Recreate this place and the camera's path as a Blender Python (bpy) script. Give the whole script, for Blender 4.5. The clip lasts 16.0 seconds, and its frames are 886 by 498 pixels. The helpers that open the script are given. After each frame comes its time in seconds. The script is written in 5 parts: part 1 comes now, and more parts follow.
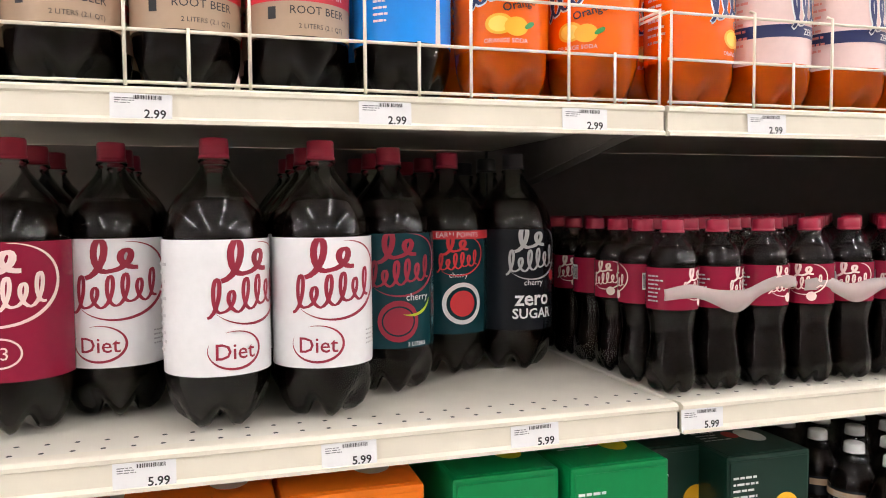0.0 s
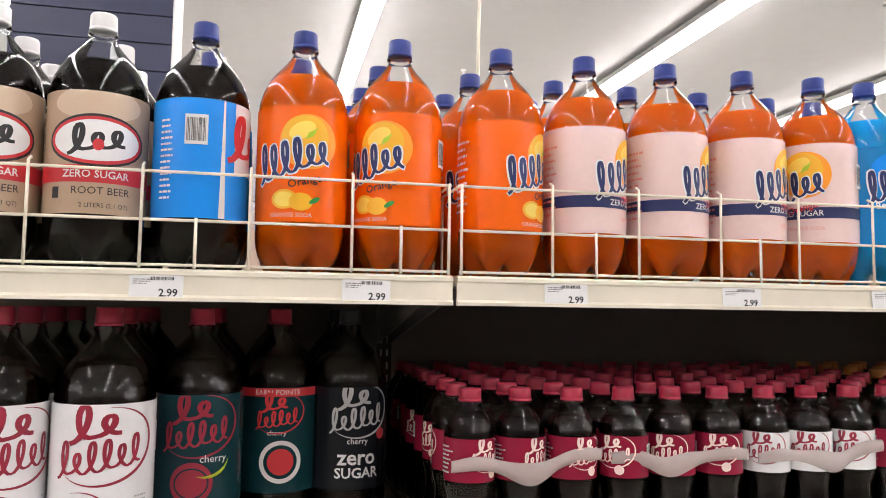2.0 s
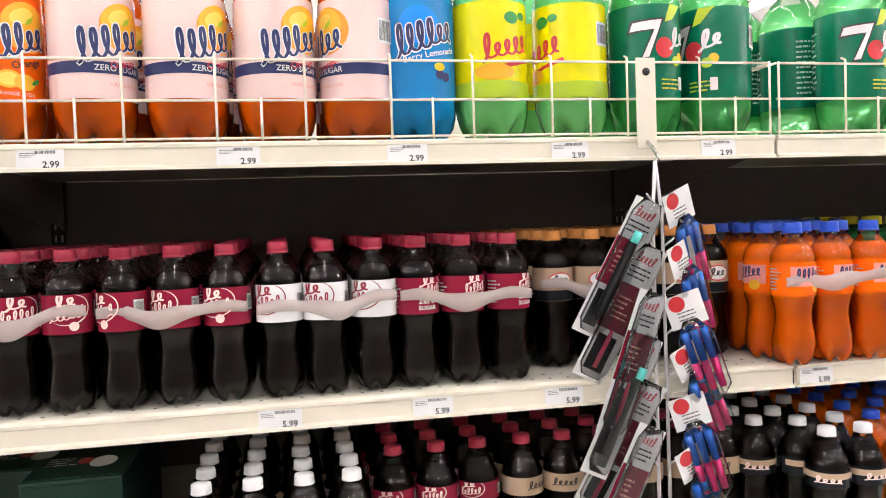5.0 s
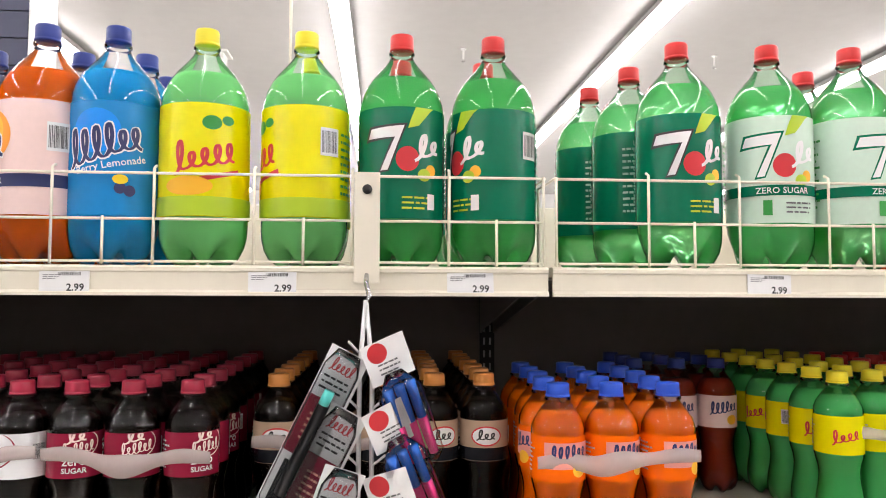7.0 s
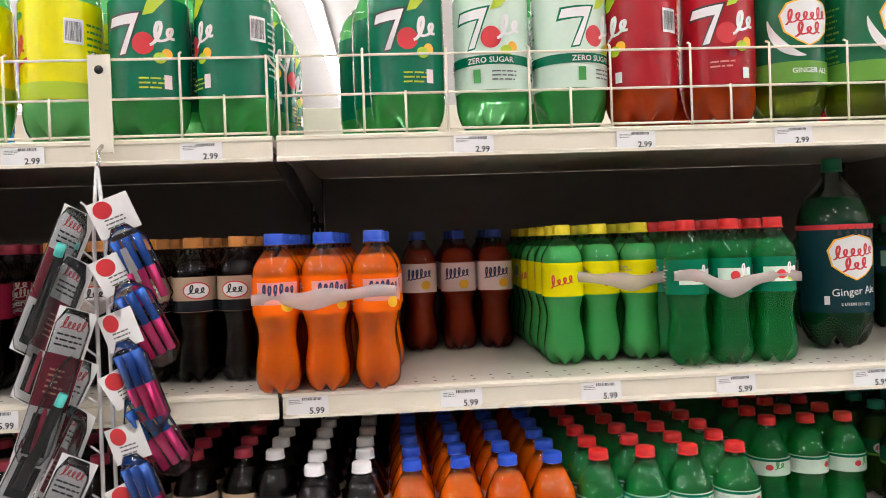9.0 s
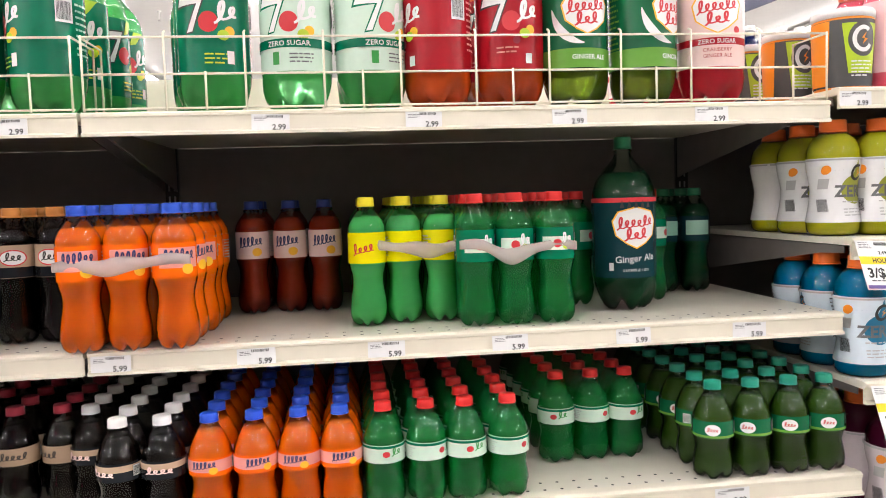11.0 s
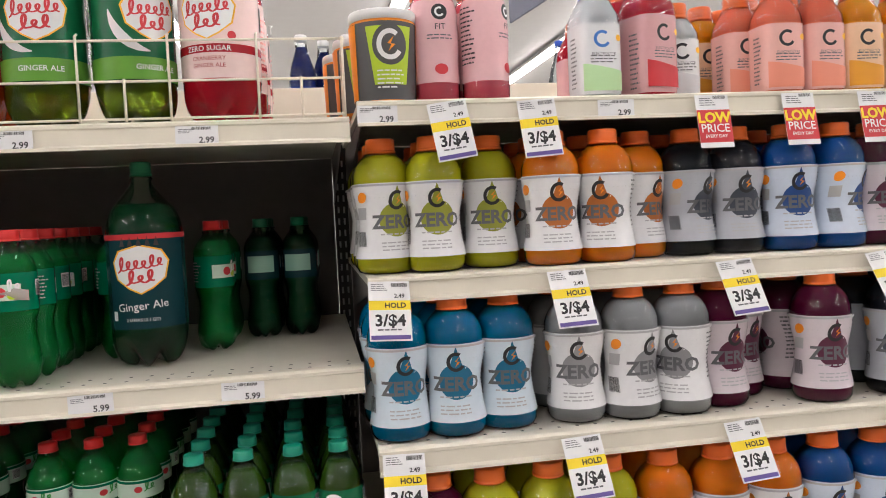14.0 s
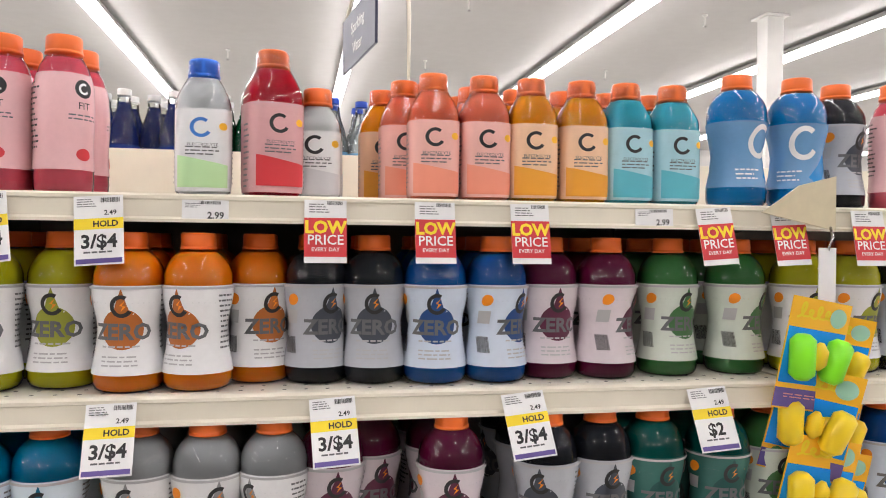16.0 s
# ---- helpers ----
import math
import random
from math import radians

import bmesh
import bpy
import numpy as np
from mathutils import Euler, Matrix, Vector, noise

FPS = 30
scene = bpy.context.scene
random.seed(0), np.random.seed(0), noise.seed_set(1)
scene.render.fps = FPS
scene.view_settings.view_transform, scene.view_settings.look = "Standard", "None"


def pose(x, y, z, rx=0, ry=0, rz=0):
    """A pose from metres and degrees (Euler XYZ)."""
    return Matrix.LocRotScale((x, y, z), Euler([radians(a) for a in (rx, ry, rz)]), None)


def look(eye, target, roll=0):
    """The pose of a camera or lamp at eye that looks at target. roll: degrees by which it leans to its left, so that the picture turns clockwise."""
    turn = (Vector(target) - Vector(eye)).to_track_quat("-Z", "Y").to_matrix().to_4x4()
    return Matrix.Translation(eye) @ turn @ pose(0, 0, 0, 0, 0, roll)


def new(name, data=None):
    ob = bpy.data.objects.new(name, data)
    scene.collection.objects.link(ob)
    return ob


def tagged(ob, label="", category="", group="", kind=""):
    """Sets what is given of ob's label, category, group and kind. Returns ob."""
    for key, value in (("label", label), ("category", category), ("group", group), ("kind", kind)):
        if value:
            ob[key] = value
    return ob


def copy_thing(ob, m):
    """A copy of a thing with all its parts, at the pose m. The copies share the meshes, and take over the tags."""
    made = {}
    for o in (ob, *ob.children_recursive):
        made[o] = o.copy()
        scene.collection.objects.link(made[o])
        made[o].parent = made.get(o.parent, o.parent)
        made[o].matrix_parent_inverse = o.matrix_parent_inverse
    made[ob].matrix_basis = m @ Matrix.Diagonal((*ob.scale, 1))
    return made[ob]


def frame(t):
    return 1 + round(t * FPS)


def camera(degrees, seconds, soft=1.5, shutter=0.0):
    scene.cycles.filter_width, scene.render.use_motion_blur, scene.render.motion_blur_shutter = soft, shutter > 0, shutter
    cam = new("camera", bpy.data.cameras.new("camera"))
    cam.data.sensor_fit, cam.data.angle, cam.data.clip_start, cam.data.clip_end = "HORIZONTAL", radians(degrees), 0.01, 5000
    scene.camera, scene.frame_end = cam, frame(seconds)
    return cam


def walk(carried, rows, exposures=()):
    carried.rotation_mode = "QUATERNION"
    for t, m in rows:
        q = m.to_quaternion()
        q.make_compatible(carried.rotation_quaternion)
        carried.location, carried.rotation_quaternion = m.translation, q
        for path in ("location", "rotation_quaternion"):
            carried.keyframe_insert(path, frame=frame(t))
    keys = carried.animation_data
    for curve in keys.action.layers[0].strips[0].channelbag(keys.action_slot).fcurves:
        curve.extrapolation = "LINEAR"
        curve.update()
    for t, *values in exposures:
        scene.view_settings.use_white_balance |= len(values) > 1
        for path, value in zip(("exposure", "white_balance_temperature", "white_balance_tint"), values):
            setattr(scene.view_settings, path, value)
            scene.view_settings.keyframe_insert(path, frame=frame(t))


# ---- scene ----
cam = camera(60.0, 16.0, soft=1.0)
EXPOSURES = [(0, 0.5), (0.5, 0.42), (1, 0.28), (1.5, 0.2), (3, 0.3), (5.5, 0.58), (6, 0.5), (7, 0.32), (7.5, 0.25), (8.5, 0.22), (11, 0.52), (12, 0.32), (12.5, 0.05), (13, -0.02), (14, -0.05), (15, 0.12), (15.5, 0.12), (16, 0.0)]
PATH = [
    (0, (-0.531, -0.822, 1.317), (0.045, 1.090, 1.207), -0.4),
    (0.5, (-0.518, -0.813, 1.360), (0.103, 1.086, 1.450), 0.7),
    (1, (-0.437, -0.885, 1.367), (0.118, 1.026, 1.562), 1.2),
    (1.5, (-0.365, -0.942, 1.420), (0.123, 0.991, 1.582), 1.5),
    (2, (-0.222, -0.923, 1.396), (0.213, 1.023, 1.554), 0.8),
    (2.5, (-0.055, -1.006, 1.357), (0.309, 0.957, 1.467), -0.4),
    (3, (0.034, -1.112, 1.310), (0.415, 0.851, 1.284), -1.5),
    (5.5, (0.583, -1.088, 1.328), (0.968, 0.873, 1.255), -2.1),
    (6, (0.711, -1.080, 1.362), (1.009, 0.897, 1.360), -0.9),
    (6.5, (0.867, -0.983, 1.381), (1.067, 1.006, 1.455), 0.2),
    (7, (1.009, -0.953, 1.404), (1.164, 1.038, 1.522), 0.2),
    (7.5, (1.136, -1.033, 1.431), (1.254, 0.961, 1.538), -0.4),
    (8, (1.232, -1.082, 1.428), (1.366, 0.913, 1.401), -1.1),
    (8.5, (1.315, -1.083, 1.294), (1.443, 0.913, 1.288), -1.9),
    (10.8, (1.583, -1.250, 1.271), (1.797, 0.732, 1.113), -2.1),
    (11, (1.618, -1.226, 1.290), (1.857, 0.755, 1.162), -1.8),
    (11.5, (1.729, -1.120, 1.327), (2.022, 0.858, 1.276), -0.9),
    (12, (1.913, -1.088, 1.380), (2.226, 0.888, 1.378), -0.2),
    (12.5, (2.077, -1.118, 1.417), (2.380, 0.859, 1.432), -0.4),
    (13, (2.174, -1.084, 1.393), (2.491, 0.891, 1.387), -1.2),
    (13.5, (2.285, -1.062, 1.345), (2.590, 0.914, 1.321), -2.3),
    (14, (2.376, -1.123, 1.292), (2.704, 0.847, 1.199), -2.8),
    (14.5, (2.473, -1.170, 1.285), (2.800, 0.800, 1.159), -2.8),
    (15, (2.595, -1.087, 1.340), (2.936, 0.881, 1.229), -1.6),
    (15.5, (2.733, -1.021, 1.374), (3.116, 0.941, 1.316), -0.6),
    (16, (2.957, -1.038, 1.401), (3.326, 0.927, 1.382), 0.6),
]
walk(cam, [(t, look(eye, target, roll)) for t, eye, target, roll in PATH], EXPOSURES)
# ---------- light ----------
world = bpy.data.worlds.new("world")
scene.world = world
world.use_nodes = True
world.node_tree.nodes["Background"].inputs[0].default_value = (0.9, 0.95, 1.0, 1)
world.node_tree.nodes["Background"].inputs[1].default_value = 0.05
LAMP = 16.0
CEIL = 4.2

# ---------- fitted plan (metres) ----------
BAY = 1.219
X0, X1, X2, X3 = 0.0, BAY, 2 * BAY, 3 * BAY + 0.012
S1Y, S2Y, S3Y = 0.0, -0.035, -0.085
G1Y, G2Y, G3Y, G4Y = -0.006, -0.04, -0.075, -0.10
S1, S2, S3 = 1.437, 1.079, 0.822
G1, G2, G3, G4 = 1.458, 1.204, 0.968, 0.715
BACK = 0.60


# ---------- what stands where: kind, x, turn, how many deep ----------
LX0, LSTEP, LEDGE = 0.58, 3.06, 1.585
PILLARS = [(8.61, 7.49), (-0.95, 8.0), (8.3, 14.0)]
TOP = [("root", -0.80, 20, 4), ("root", -0.672, 14, 4), ("root", -0.553, 8, 4), ("root", -0.431, 16, 3), ("sky", -0.312, 20, 3), ("orange", -0.188, -14, 4), ("orange", -0.062, -48, 4),
       ("orange", 0.078, 34, 4), ("orange_zero", 0.198, 40, 4), ("orange_zero", 0.325, 36, 4), ("orange_zero", 0.450, 24, 4), ("orange_zero", 0.572, -70, 3), ("berry", 0.660, 0, 3),
       ("grapefruit", 0.775, 8, 1), ("grapefruit", 0.903, -70, 2), ("lime", 1.033, 5, 2), ("lime", 1.158, -65, 4),
       ("lime", 1.412, 4, 3), ("lime_zero", 1.543, -8, 1), ("lime_zero", 1.665, 24, 3), ("cherry_red", 1.775, -75, 1), ("cherry_red", 1.900, -6, 3), ("ginger", 2.010, 10, 1), ("ginger", 2.133, 40, 1), ("cranberry", 2.255, -8, 4)]
TOPDRIFT = {1.412: -0.03, -0.062: -0.012, 0.078: -0.012}
LOW2 = [("full", -0.86, 0.10, 10, 3), ("full", -0.735, 0.10, 0, 3), ("diet", -0.642, 0.145, 6, 3), ("diet", -0.527, 0.06, 34, 4), ("diet", -0.411, 0.068, 4, 4), ("cherry", -0.309, 0.155, 0, 3), ("points", -0.208, 0.235, 0, 3), ("zero", -0.105, 0.235, 4, 3),
        ("big_ale", 2.118, 0.13, 0, 1)]
SIX = [("m_maroon", 0.026, 3, 0.022, 8, 20), ("m_maroon", 0.233, 3, 0.02, 8, -40), ("m_diet", 0.440, 3, 0.018, 8, -30), ("m_zero", 0.640, 3, 0.018, 8, 30), ("m_root", 0.872, 5, 0.085, 7, 10),
       ("m_orange", 1.218, 3, -0.035, 2, 20), ("m_orange", 1.225, 3, 0.105, 3, 20), ("m_orange_back", 1.43, 3, 0.31, 3, 0), ("m_grapefruit", 1.648, 1, 0.088, 7, 0), ("m_grapefruit", 1.708, 2, 0.105, 7, 40),
       ("m_lime", 1.822, 3, 0.028, 7, 0), ("m_lime", 2.052, 1, 0.215, 4, 30), ("m_lime", 2.203, 1, 0.225, 3, 60), ("m_ale", 2.28, 2, 0.335, 3, 0)]
BOTTOM = [("b_white", 0.33, 4, 0.067, -0.035, 6), ("b_maroon", 0.60, 3, 0.067, 0.06, 5), ("b_dark", 0.805, 5, 0.067, 0.06, 5), ("b_dark", 1.145, 1, 0.067, 0.06, 5), ("b_white", 1.195, 1, 0.067, 0.04, 5), ("b_white", 1.262, 2, 0.067, -0.05, 7),
          ("b_orange", 1.396, 4, 0.0655, -0.052, 7), ("b_lime", 1.658, 4, 0.065, -0.05, 7), ("b_lime", 1.968, 3, 0.064, 0.085, 6), ("b_ale", 2.197, 4, 0.0655, -0.048, 7)]
ROW2 = [("g_yellow", 2.482, 26, 0.04), ("g_yellow", 2.561, -8, 0.02), ("g_yellow", 2.648, -6, 0.04), ("g_orange", 2.739, 4, 0.0), ("g_orange", 2.826, -30, 0.0), ("g_orange", 2.902, 30, 0.05), ("g_black", 2.981, 34, 0.035), ("g_black", 3.063, -5, 0.025),
        ("g_blue", 3.149, -12, 0.01), ("g_blue", 3.234, 40, 0.01), ("g_purple", 3.319, 8, 0.03), ("g_purple", 3.408, 50, 0.02), ("g_green", 3.513, 12, 0.03), ("g_green", 3.625, 40, 0.03),
        ("g_yellow", 3.730, 0, 0.02), ("g_yellow", 3.820, 20, 0.02), ("g_black", 3.910, 0, 0.02), ("g_blue", 4.000, 0, 0.02), ("g_purple", 4.090, 0, 0.02)]
ROW3 = [("g_aqua", 2.485, 14, 0.0), ("g_aqua", 2.568, -4, 0.0), ("g_aqua", 2.650, -2, 0.015), ("g_grey", 2.758, -14, 0.01), ("g_grey", 2.845, 22, 0.0), ("g_grey", 2.929, -44, 0.0), ("g_purple", 3.001, 8, 0.02), ("g_purple", 3.058, 20, 0.07), ("g_purple", 3.160, -10, -0.01),
        ("g_black", 3.294, -32, -0.01), ("g_black", 3.380, 10, 0.0), ("g_teal", 3.460, 10, 0.0), ("g_teal", 3.558, 0, 0.0), ("g_green", 3.655, 0, 0.02), ("g_purple", 3.755, 0, 0.02), ("g_blue", 3.850, 0, 0.02)]
ROW4 = [("g_purple", 2.53, 10, 0.0), ("g_yellow", 2.61, 10, 0.0), ("g_yellow", 2.70, 0, 0.0), ("g_yellow", 2.79, 0, 0.0), ("g_orange", 2.88, 0, 0.0), ("g_orange", 2.97, 0, 0.0), ("g_orange", 3.06, 0, 0.0), ("g_blue", 3.15, 0, 0.0), ("g_blue", 3.24, 0, 0.0), ("g_blue", 3.33, 0, 0.0),
        ("g_black", 3.43, 0, 0.0), ("g_black", 3.52, 0, 0.0)]
ROW1 = [("fit", 2.576, 4, 0.01, 2), ("fit", 2.652, 60, 0.0, 2), ("l_white", 2.828, 4, 0.0, 1), ("l_red", 2.919, 20, 0.0, 5), ("l_clear", 2.982, 0, 0.03, 2), ("l_amber", 3.085, 0, 0.14, 1), ("l_coral", 3.109, 0, 0.06, 1),
        ("l_coral", 3.144, 0, 0.0, 3), ("l_coral", 3.218, 0, 0.0, 3), ("l_amber", 3.290, 0, 0.0, 3), ("l_amber", 3.367, 0, 0.0, 3), ("l_aqua", 3.439, 0, 0.0, 3), ("l_aqua", 3.513, 0, 0.0, 3), ("g_bright", 3.628, 20, 0.01, 1), ("g_bright", 3.733, -20, 0.01, 1), ("g_black", 3.825, 20, 0.04, 1), ("fit", 3.920, 0, 0.02, 1), ("fit", 4.010, 0, 0.02, 1), ("l_red", 4.100, 0, 0.02, 1)]
FAR = [("water_blue", 2.37 + 0.053 * i, 0.72 + 0.06 * (i % 2)) for i in range(8)] + [("water_green", 2.79 + 0.05 * i, 0.74) for i in range(2)] + [("water_clear", 3.03 + 0.066 * i, 0.72 + 0.03 * (i % 2)) for i in range(14)]

# ---------- materials ----------
MATS = {}


def paint(name, rgb, rough=0.45, metal=0.0, grain=0.06, scale=60.0, bump=0.0, coat=0.0, emit=0.0):
    if name in MATS:
        return MATS[name]
    m = bpy.data.materials.new(name)
    m.use_nodes = True
    nt = m.node_tree
    b = nt.nodes["Principled BSDF"]
    b.inputs["Base Color"].default_value = (*rgb, 1)
    b.inputs["Roughness"].default_value = rough
    b.inputs["Metallic"].default_value = metal
    b.inputs["Coat Weight"].default_value = coat
    if emit:
        b.inputs["Emission Color"].default_value = (*rgb, 1)
        b.inputs["Emission Strength"].default_value = emit
    if grain:
        tc = nt.nodes.new("ShaderNodeTexCoord")
        n1 = nt.nodes.new("ShaderNodeTexNoise")
        n1.inputs["Scale"].default_value = scale
        n1.inputs["Detail"].default_value = 5
        n2 = nt.nodes.new("ShaderNodeTexNoise")
        n2.inputs["Scale"].default_value = scale / 14
        n2.inputs["Detail"].default_value = 3
        add = nt.nodes.new("ShaderNodeMath")
        add.operation = "ADD"
        mr = nt.nodes.new("ShaderNodeMapRange")
        mr.inputs["From Min"].default_value = 0.7
        mr.inputs["From Max"].default_value = 1.3
        mr.inputs["To Min"].default_value = 1 - grain
        mr.inputs["To Max"].default_value = 1 + grain
        hsv = nt.nodes.new("ShaderNodeHueSaturation")
        hsv.inputs["Color"].default_value = (*rgb, 1)
        nt.links.new(tc.outputs["Object"], n1.inputs["Vector"])
        nt.links.new(tc.outputs["Object"], n2.inputs["Vector"])
        nt.links.new(n1.outputs["Fac"], add.inputs[0])
        nt.links.new(n2.outputs["Fac"], add.inputs[1])
        nt.links.new(add.outputs[0], mr.inputs["Value"])
        nt.links.new(mr.outputs[0], hsv.inputs["Value"])
        nt.links.new(hsv.outputs[0], b.inputs["Base Color"])
        if bump:
            bp = nt.nodes.new("ShaderNodeBump")
            bp.inputs["Strength"].default_value = bump
            bp.inputs["Distance"].default_value = 0.002
            nt.links.new(n1.outputs["Fac"], bp.inputs["Height"])
            nt.links.new(bp.outputs[0], b.inputs["Normal"])
    MATS[name] = m
    return m


def pet(name, tint, gloss=0.045, sheen=1.15):
    """Thin clear plastic: lets light straight through, tinted, with a sharp reflection on top."""
    if name in MATS:
        return MATS[name]
    m = bpy.data.materials.new(name)
    m.use_nodes = True
    nt = m.node_tree
    nt.nodes.remove(nt.nodes["Principled BSDF"])
    out = nt.nodes["Material Output"]
    tr = nt.nodes.new("ShaderNodeBsdfTransparent")
    tr.inputs[0].default_value = (*tint, 1)
    gl = nt.nodes.new("ShaderNodeBsdfGlossy")
    gl.inputs["Roughness"].default_value = gloss
    mx = nt.nodes.new("ShaderNodeMixShader")
    fr = nt.nodes.new("ShaderNodeFresnel")
    fr.inputs["IOR"].default_value = 1.42
    up = nt.nodes.new("ShaderNodeMath")
    up.operation = "MULTIPLY"
    up.use_clamp = True
    up.inputs[1].default_value = sheen
    nt.links.new(fr.outputs[0], up.inputs[0])
    nt.links.new(up.outputs[0], mx.inputs[0])
    nt.links.new(tr.outputs[0], mx.inputs[1])
    nt.links.new(gl.outputs[0], mx.inputs[2])
    nt.links.new(mx.outputs[0], out.inputs[0])
    MATS[name] = m
    return m


def drink(name, rgb, through_=0.0, rough=0.08, glow=0.0):
    """A drink: clear ones let light through, cloudy ones scatter it."""
    if name in MATS:
        return MATS[name]
    m = bpy.data.materials.new(name)
    m.use_nodes = True
    b = m.node_tree.nodes["Principled BSDF"]
    b.inputs["Base Color"].default_value = (*rgb, 1)
    b.inputs["Roughness"].default_value = rough
    b.inputs["IOR"].default_value = 1.33
    b.inputs["Specular IOR Level"].default_value = 0.06
    b.inputs["Transmission Weight"].default_value = through_
    if glow:
        b.inputs["Subsurface Weight"].default_value = glow
        b.inputs["Subsurface Radius"].default_value = tuple(0.2 + c for c in rgb)
        b.inputs["Subsurface Scale"].default_value = 0.03
    MATS[name] = m
    return m


def clear_drink(name, tint, body, cloud, back=0.3):
    """A see-through drink: straight light tinted, part of it scattered."""
    if name in MATS:
        return MATS[name]
    m = bpy.data.materials.new(name)
    m.use_nodes = True
    nt = m.node_tree
    nt.nodes.remove(nt.nodes["Principled BSDF"])
    tr = nt.nodes.new("ShaderNodeBsdfRefraction")
    tr.inputs["Color"].default_value = (*tint, 1)
    tr.inputs["Roughness"].default_value = 0.03
    tr.inputs["IOR"].default_value = 1.33
    df = nt.nodes.new("ShaderNodeBsdfDiffuse")
    df.inputs[0].default_value = (*body, 1)
    tl = nt.nodes.new("ShaderNodeBsdfTranslucent")
    tl.inputs[0].default_value = (*body, 1)
    half = nt.nodes.new("ShaderNodeMixShader")
    half.inputs[0].default_value = back
    both = nt.nodes.new("ShaderNodeMixShader")
    both.inputs[0].default_value = cloud
    nt.links.new(df.outputs[0], half.inputs[1])
    nt.links.new(tl.outputs[0], half.inputs[2])
    st = nt.nodes.new("ShaderNodeBsdfTransparent")
    st.inputs[0].default_value = (*tint, 1)
    see = nt.nodes.new("ShaderNodeMixShader")
    see.inputs[0].default_value = 0.5
    nt.links.new(tr.outputs[0], see.inputs[1])
    nt.links.new(st.outputs[0], see.inputs[2])
    nt.links.new(see.outputs[0], both.inputs[1])
    nt.links.new(half.outputs[0], both.inputs[2])
    nt.links.new(both.outputs[0], nt.nodes["Material Output"].inputs[0])
    MATS[name] = m
    return m


CREAM = paint("cream_enamel", (0.80, 0.75, 0.63), 0.38, grain=0.04, scale=25)
DECKM = paint("cream_deck", (0.78, 0.74, 0.64), 0.3, grain=0.06, scale=18)
DARK = paint("dark_back_panel", (0.19, 0.17, 0.16), 0.6, grain=0.1, scale=30)
BLACK = paint("black_steel", (0.012, 0.012, 0.012), 0.5)
WIRE = paint("cream_wire", (0.82, 0.76, 0.63), 0.35, grain=0.03)
WHITE = paint("white_paper", (0.82, 0.82, 0.82), 0.55, grain=0.03)
INK = paint("black_ink", (0.02, 0.02, 0.022), 0.5, grain=0)
GREY = paint("grey_ink", (0.13, 0.13, 0.14), 0.5, grain=0)
LGREY = paint("light_grey_ink", (0.45, 0.45, 0.46), 0.5, grain=0)
YEL = paint("yellow_ink", (0.9, 0.68, 0.02), 0.5, grain=0)
RED = paint("red_ink", (0.62, 0.03, 0.04), 0.45, grain=0)
PURP = paint("violet_ink", (0.12, 0.08, 0.3), 0.5, grain=0)
NAVY = paint("navy_ink", (0.015, 0.025, 0.12), 0.4, grain=0)
MAROON = paint("maroon_ink", (0.30, 0.015, 0.04), 0.4, grain=0)
GREENI = paint("green_ink", (0.03, 0.3, 0.05), 0.4, grain=0)
ORANGEI = paint("orange_ink", (0.9, 0.28, 0.01), 0.4, grain=0)
CHROME = paint("zinc_steel", (0.6, 0.6, 0.62), 0.25, metal=1.0)


# ---------- mesh helpers ----------
def mesh(name, verts, faces, mats, idx=None, smooth=True):
    me = bpy.data.meshes.new(name)
    me.from_pydata([tuple(v) for v in verts], [], faces)
    for m in mats if isinstance(mats, (list, tuple)) else [mats]:
        me.materials.append(m)
    if idx is not None:
        me.polygons.foreach_set("material_index", idx)
    if smooth:
        me.polygons.foreach_set("use_smooth", [True] * len(me.polygons))
    me.update()
    return me


def part(name, me, parent=None, label="", m=None):
    ob = new(name, me)
    if parent is not None:
        ob.parent = parent
    if m is not None:
        ob.matrix_basis = m
    if label:
        ob["label"] = label
    return ob


def box_data(x0, x1, y0, y1, z0, z1, bevel=0.0):
    bm = bmesh.new()
    bmesh.ops.create_cube(bm, size=1)
    for v in bm.verts:
        v.co = Vector(((x0 + x1) / 2 + v.co.x * (x1 - x0), (y0 + y1) / 2 + v.co.y * (y1 - y0), (z0 + z1) / 2 + v.co.z * (z1 - z0)))
    if bevel:
        bmesh.ops.bevel(bm, geom=list(bm.edges), offset=bevel, segments=2, affect="EDGES", profile=0.6)
    return bm


def box(name, x0, x1, y0, y1, z0, z1, mat, parent=None, bevel=0.0, label=""):
    bm = box_data(x0, x1, y0, y1, z0, z1, bevel)
    me = bpy.data.meshes.new(name)
    bm.to_mesh(me)
    bm.free()
    me.materials.append(mat)
    return part(name, me, parent, label)


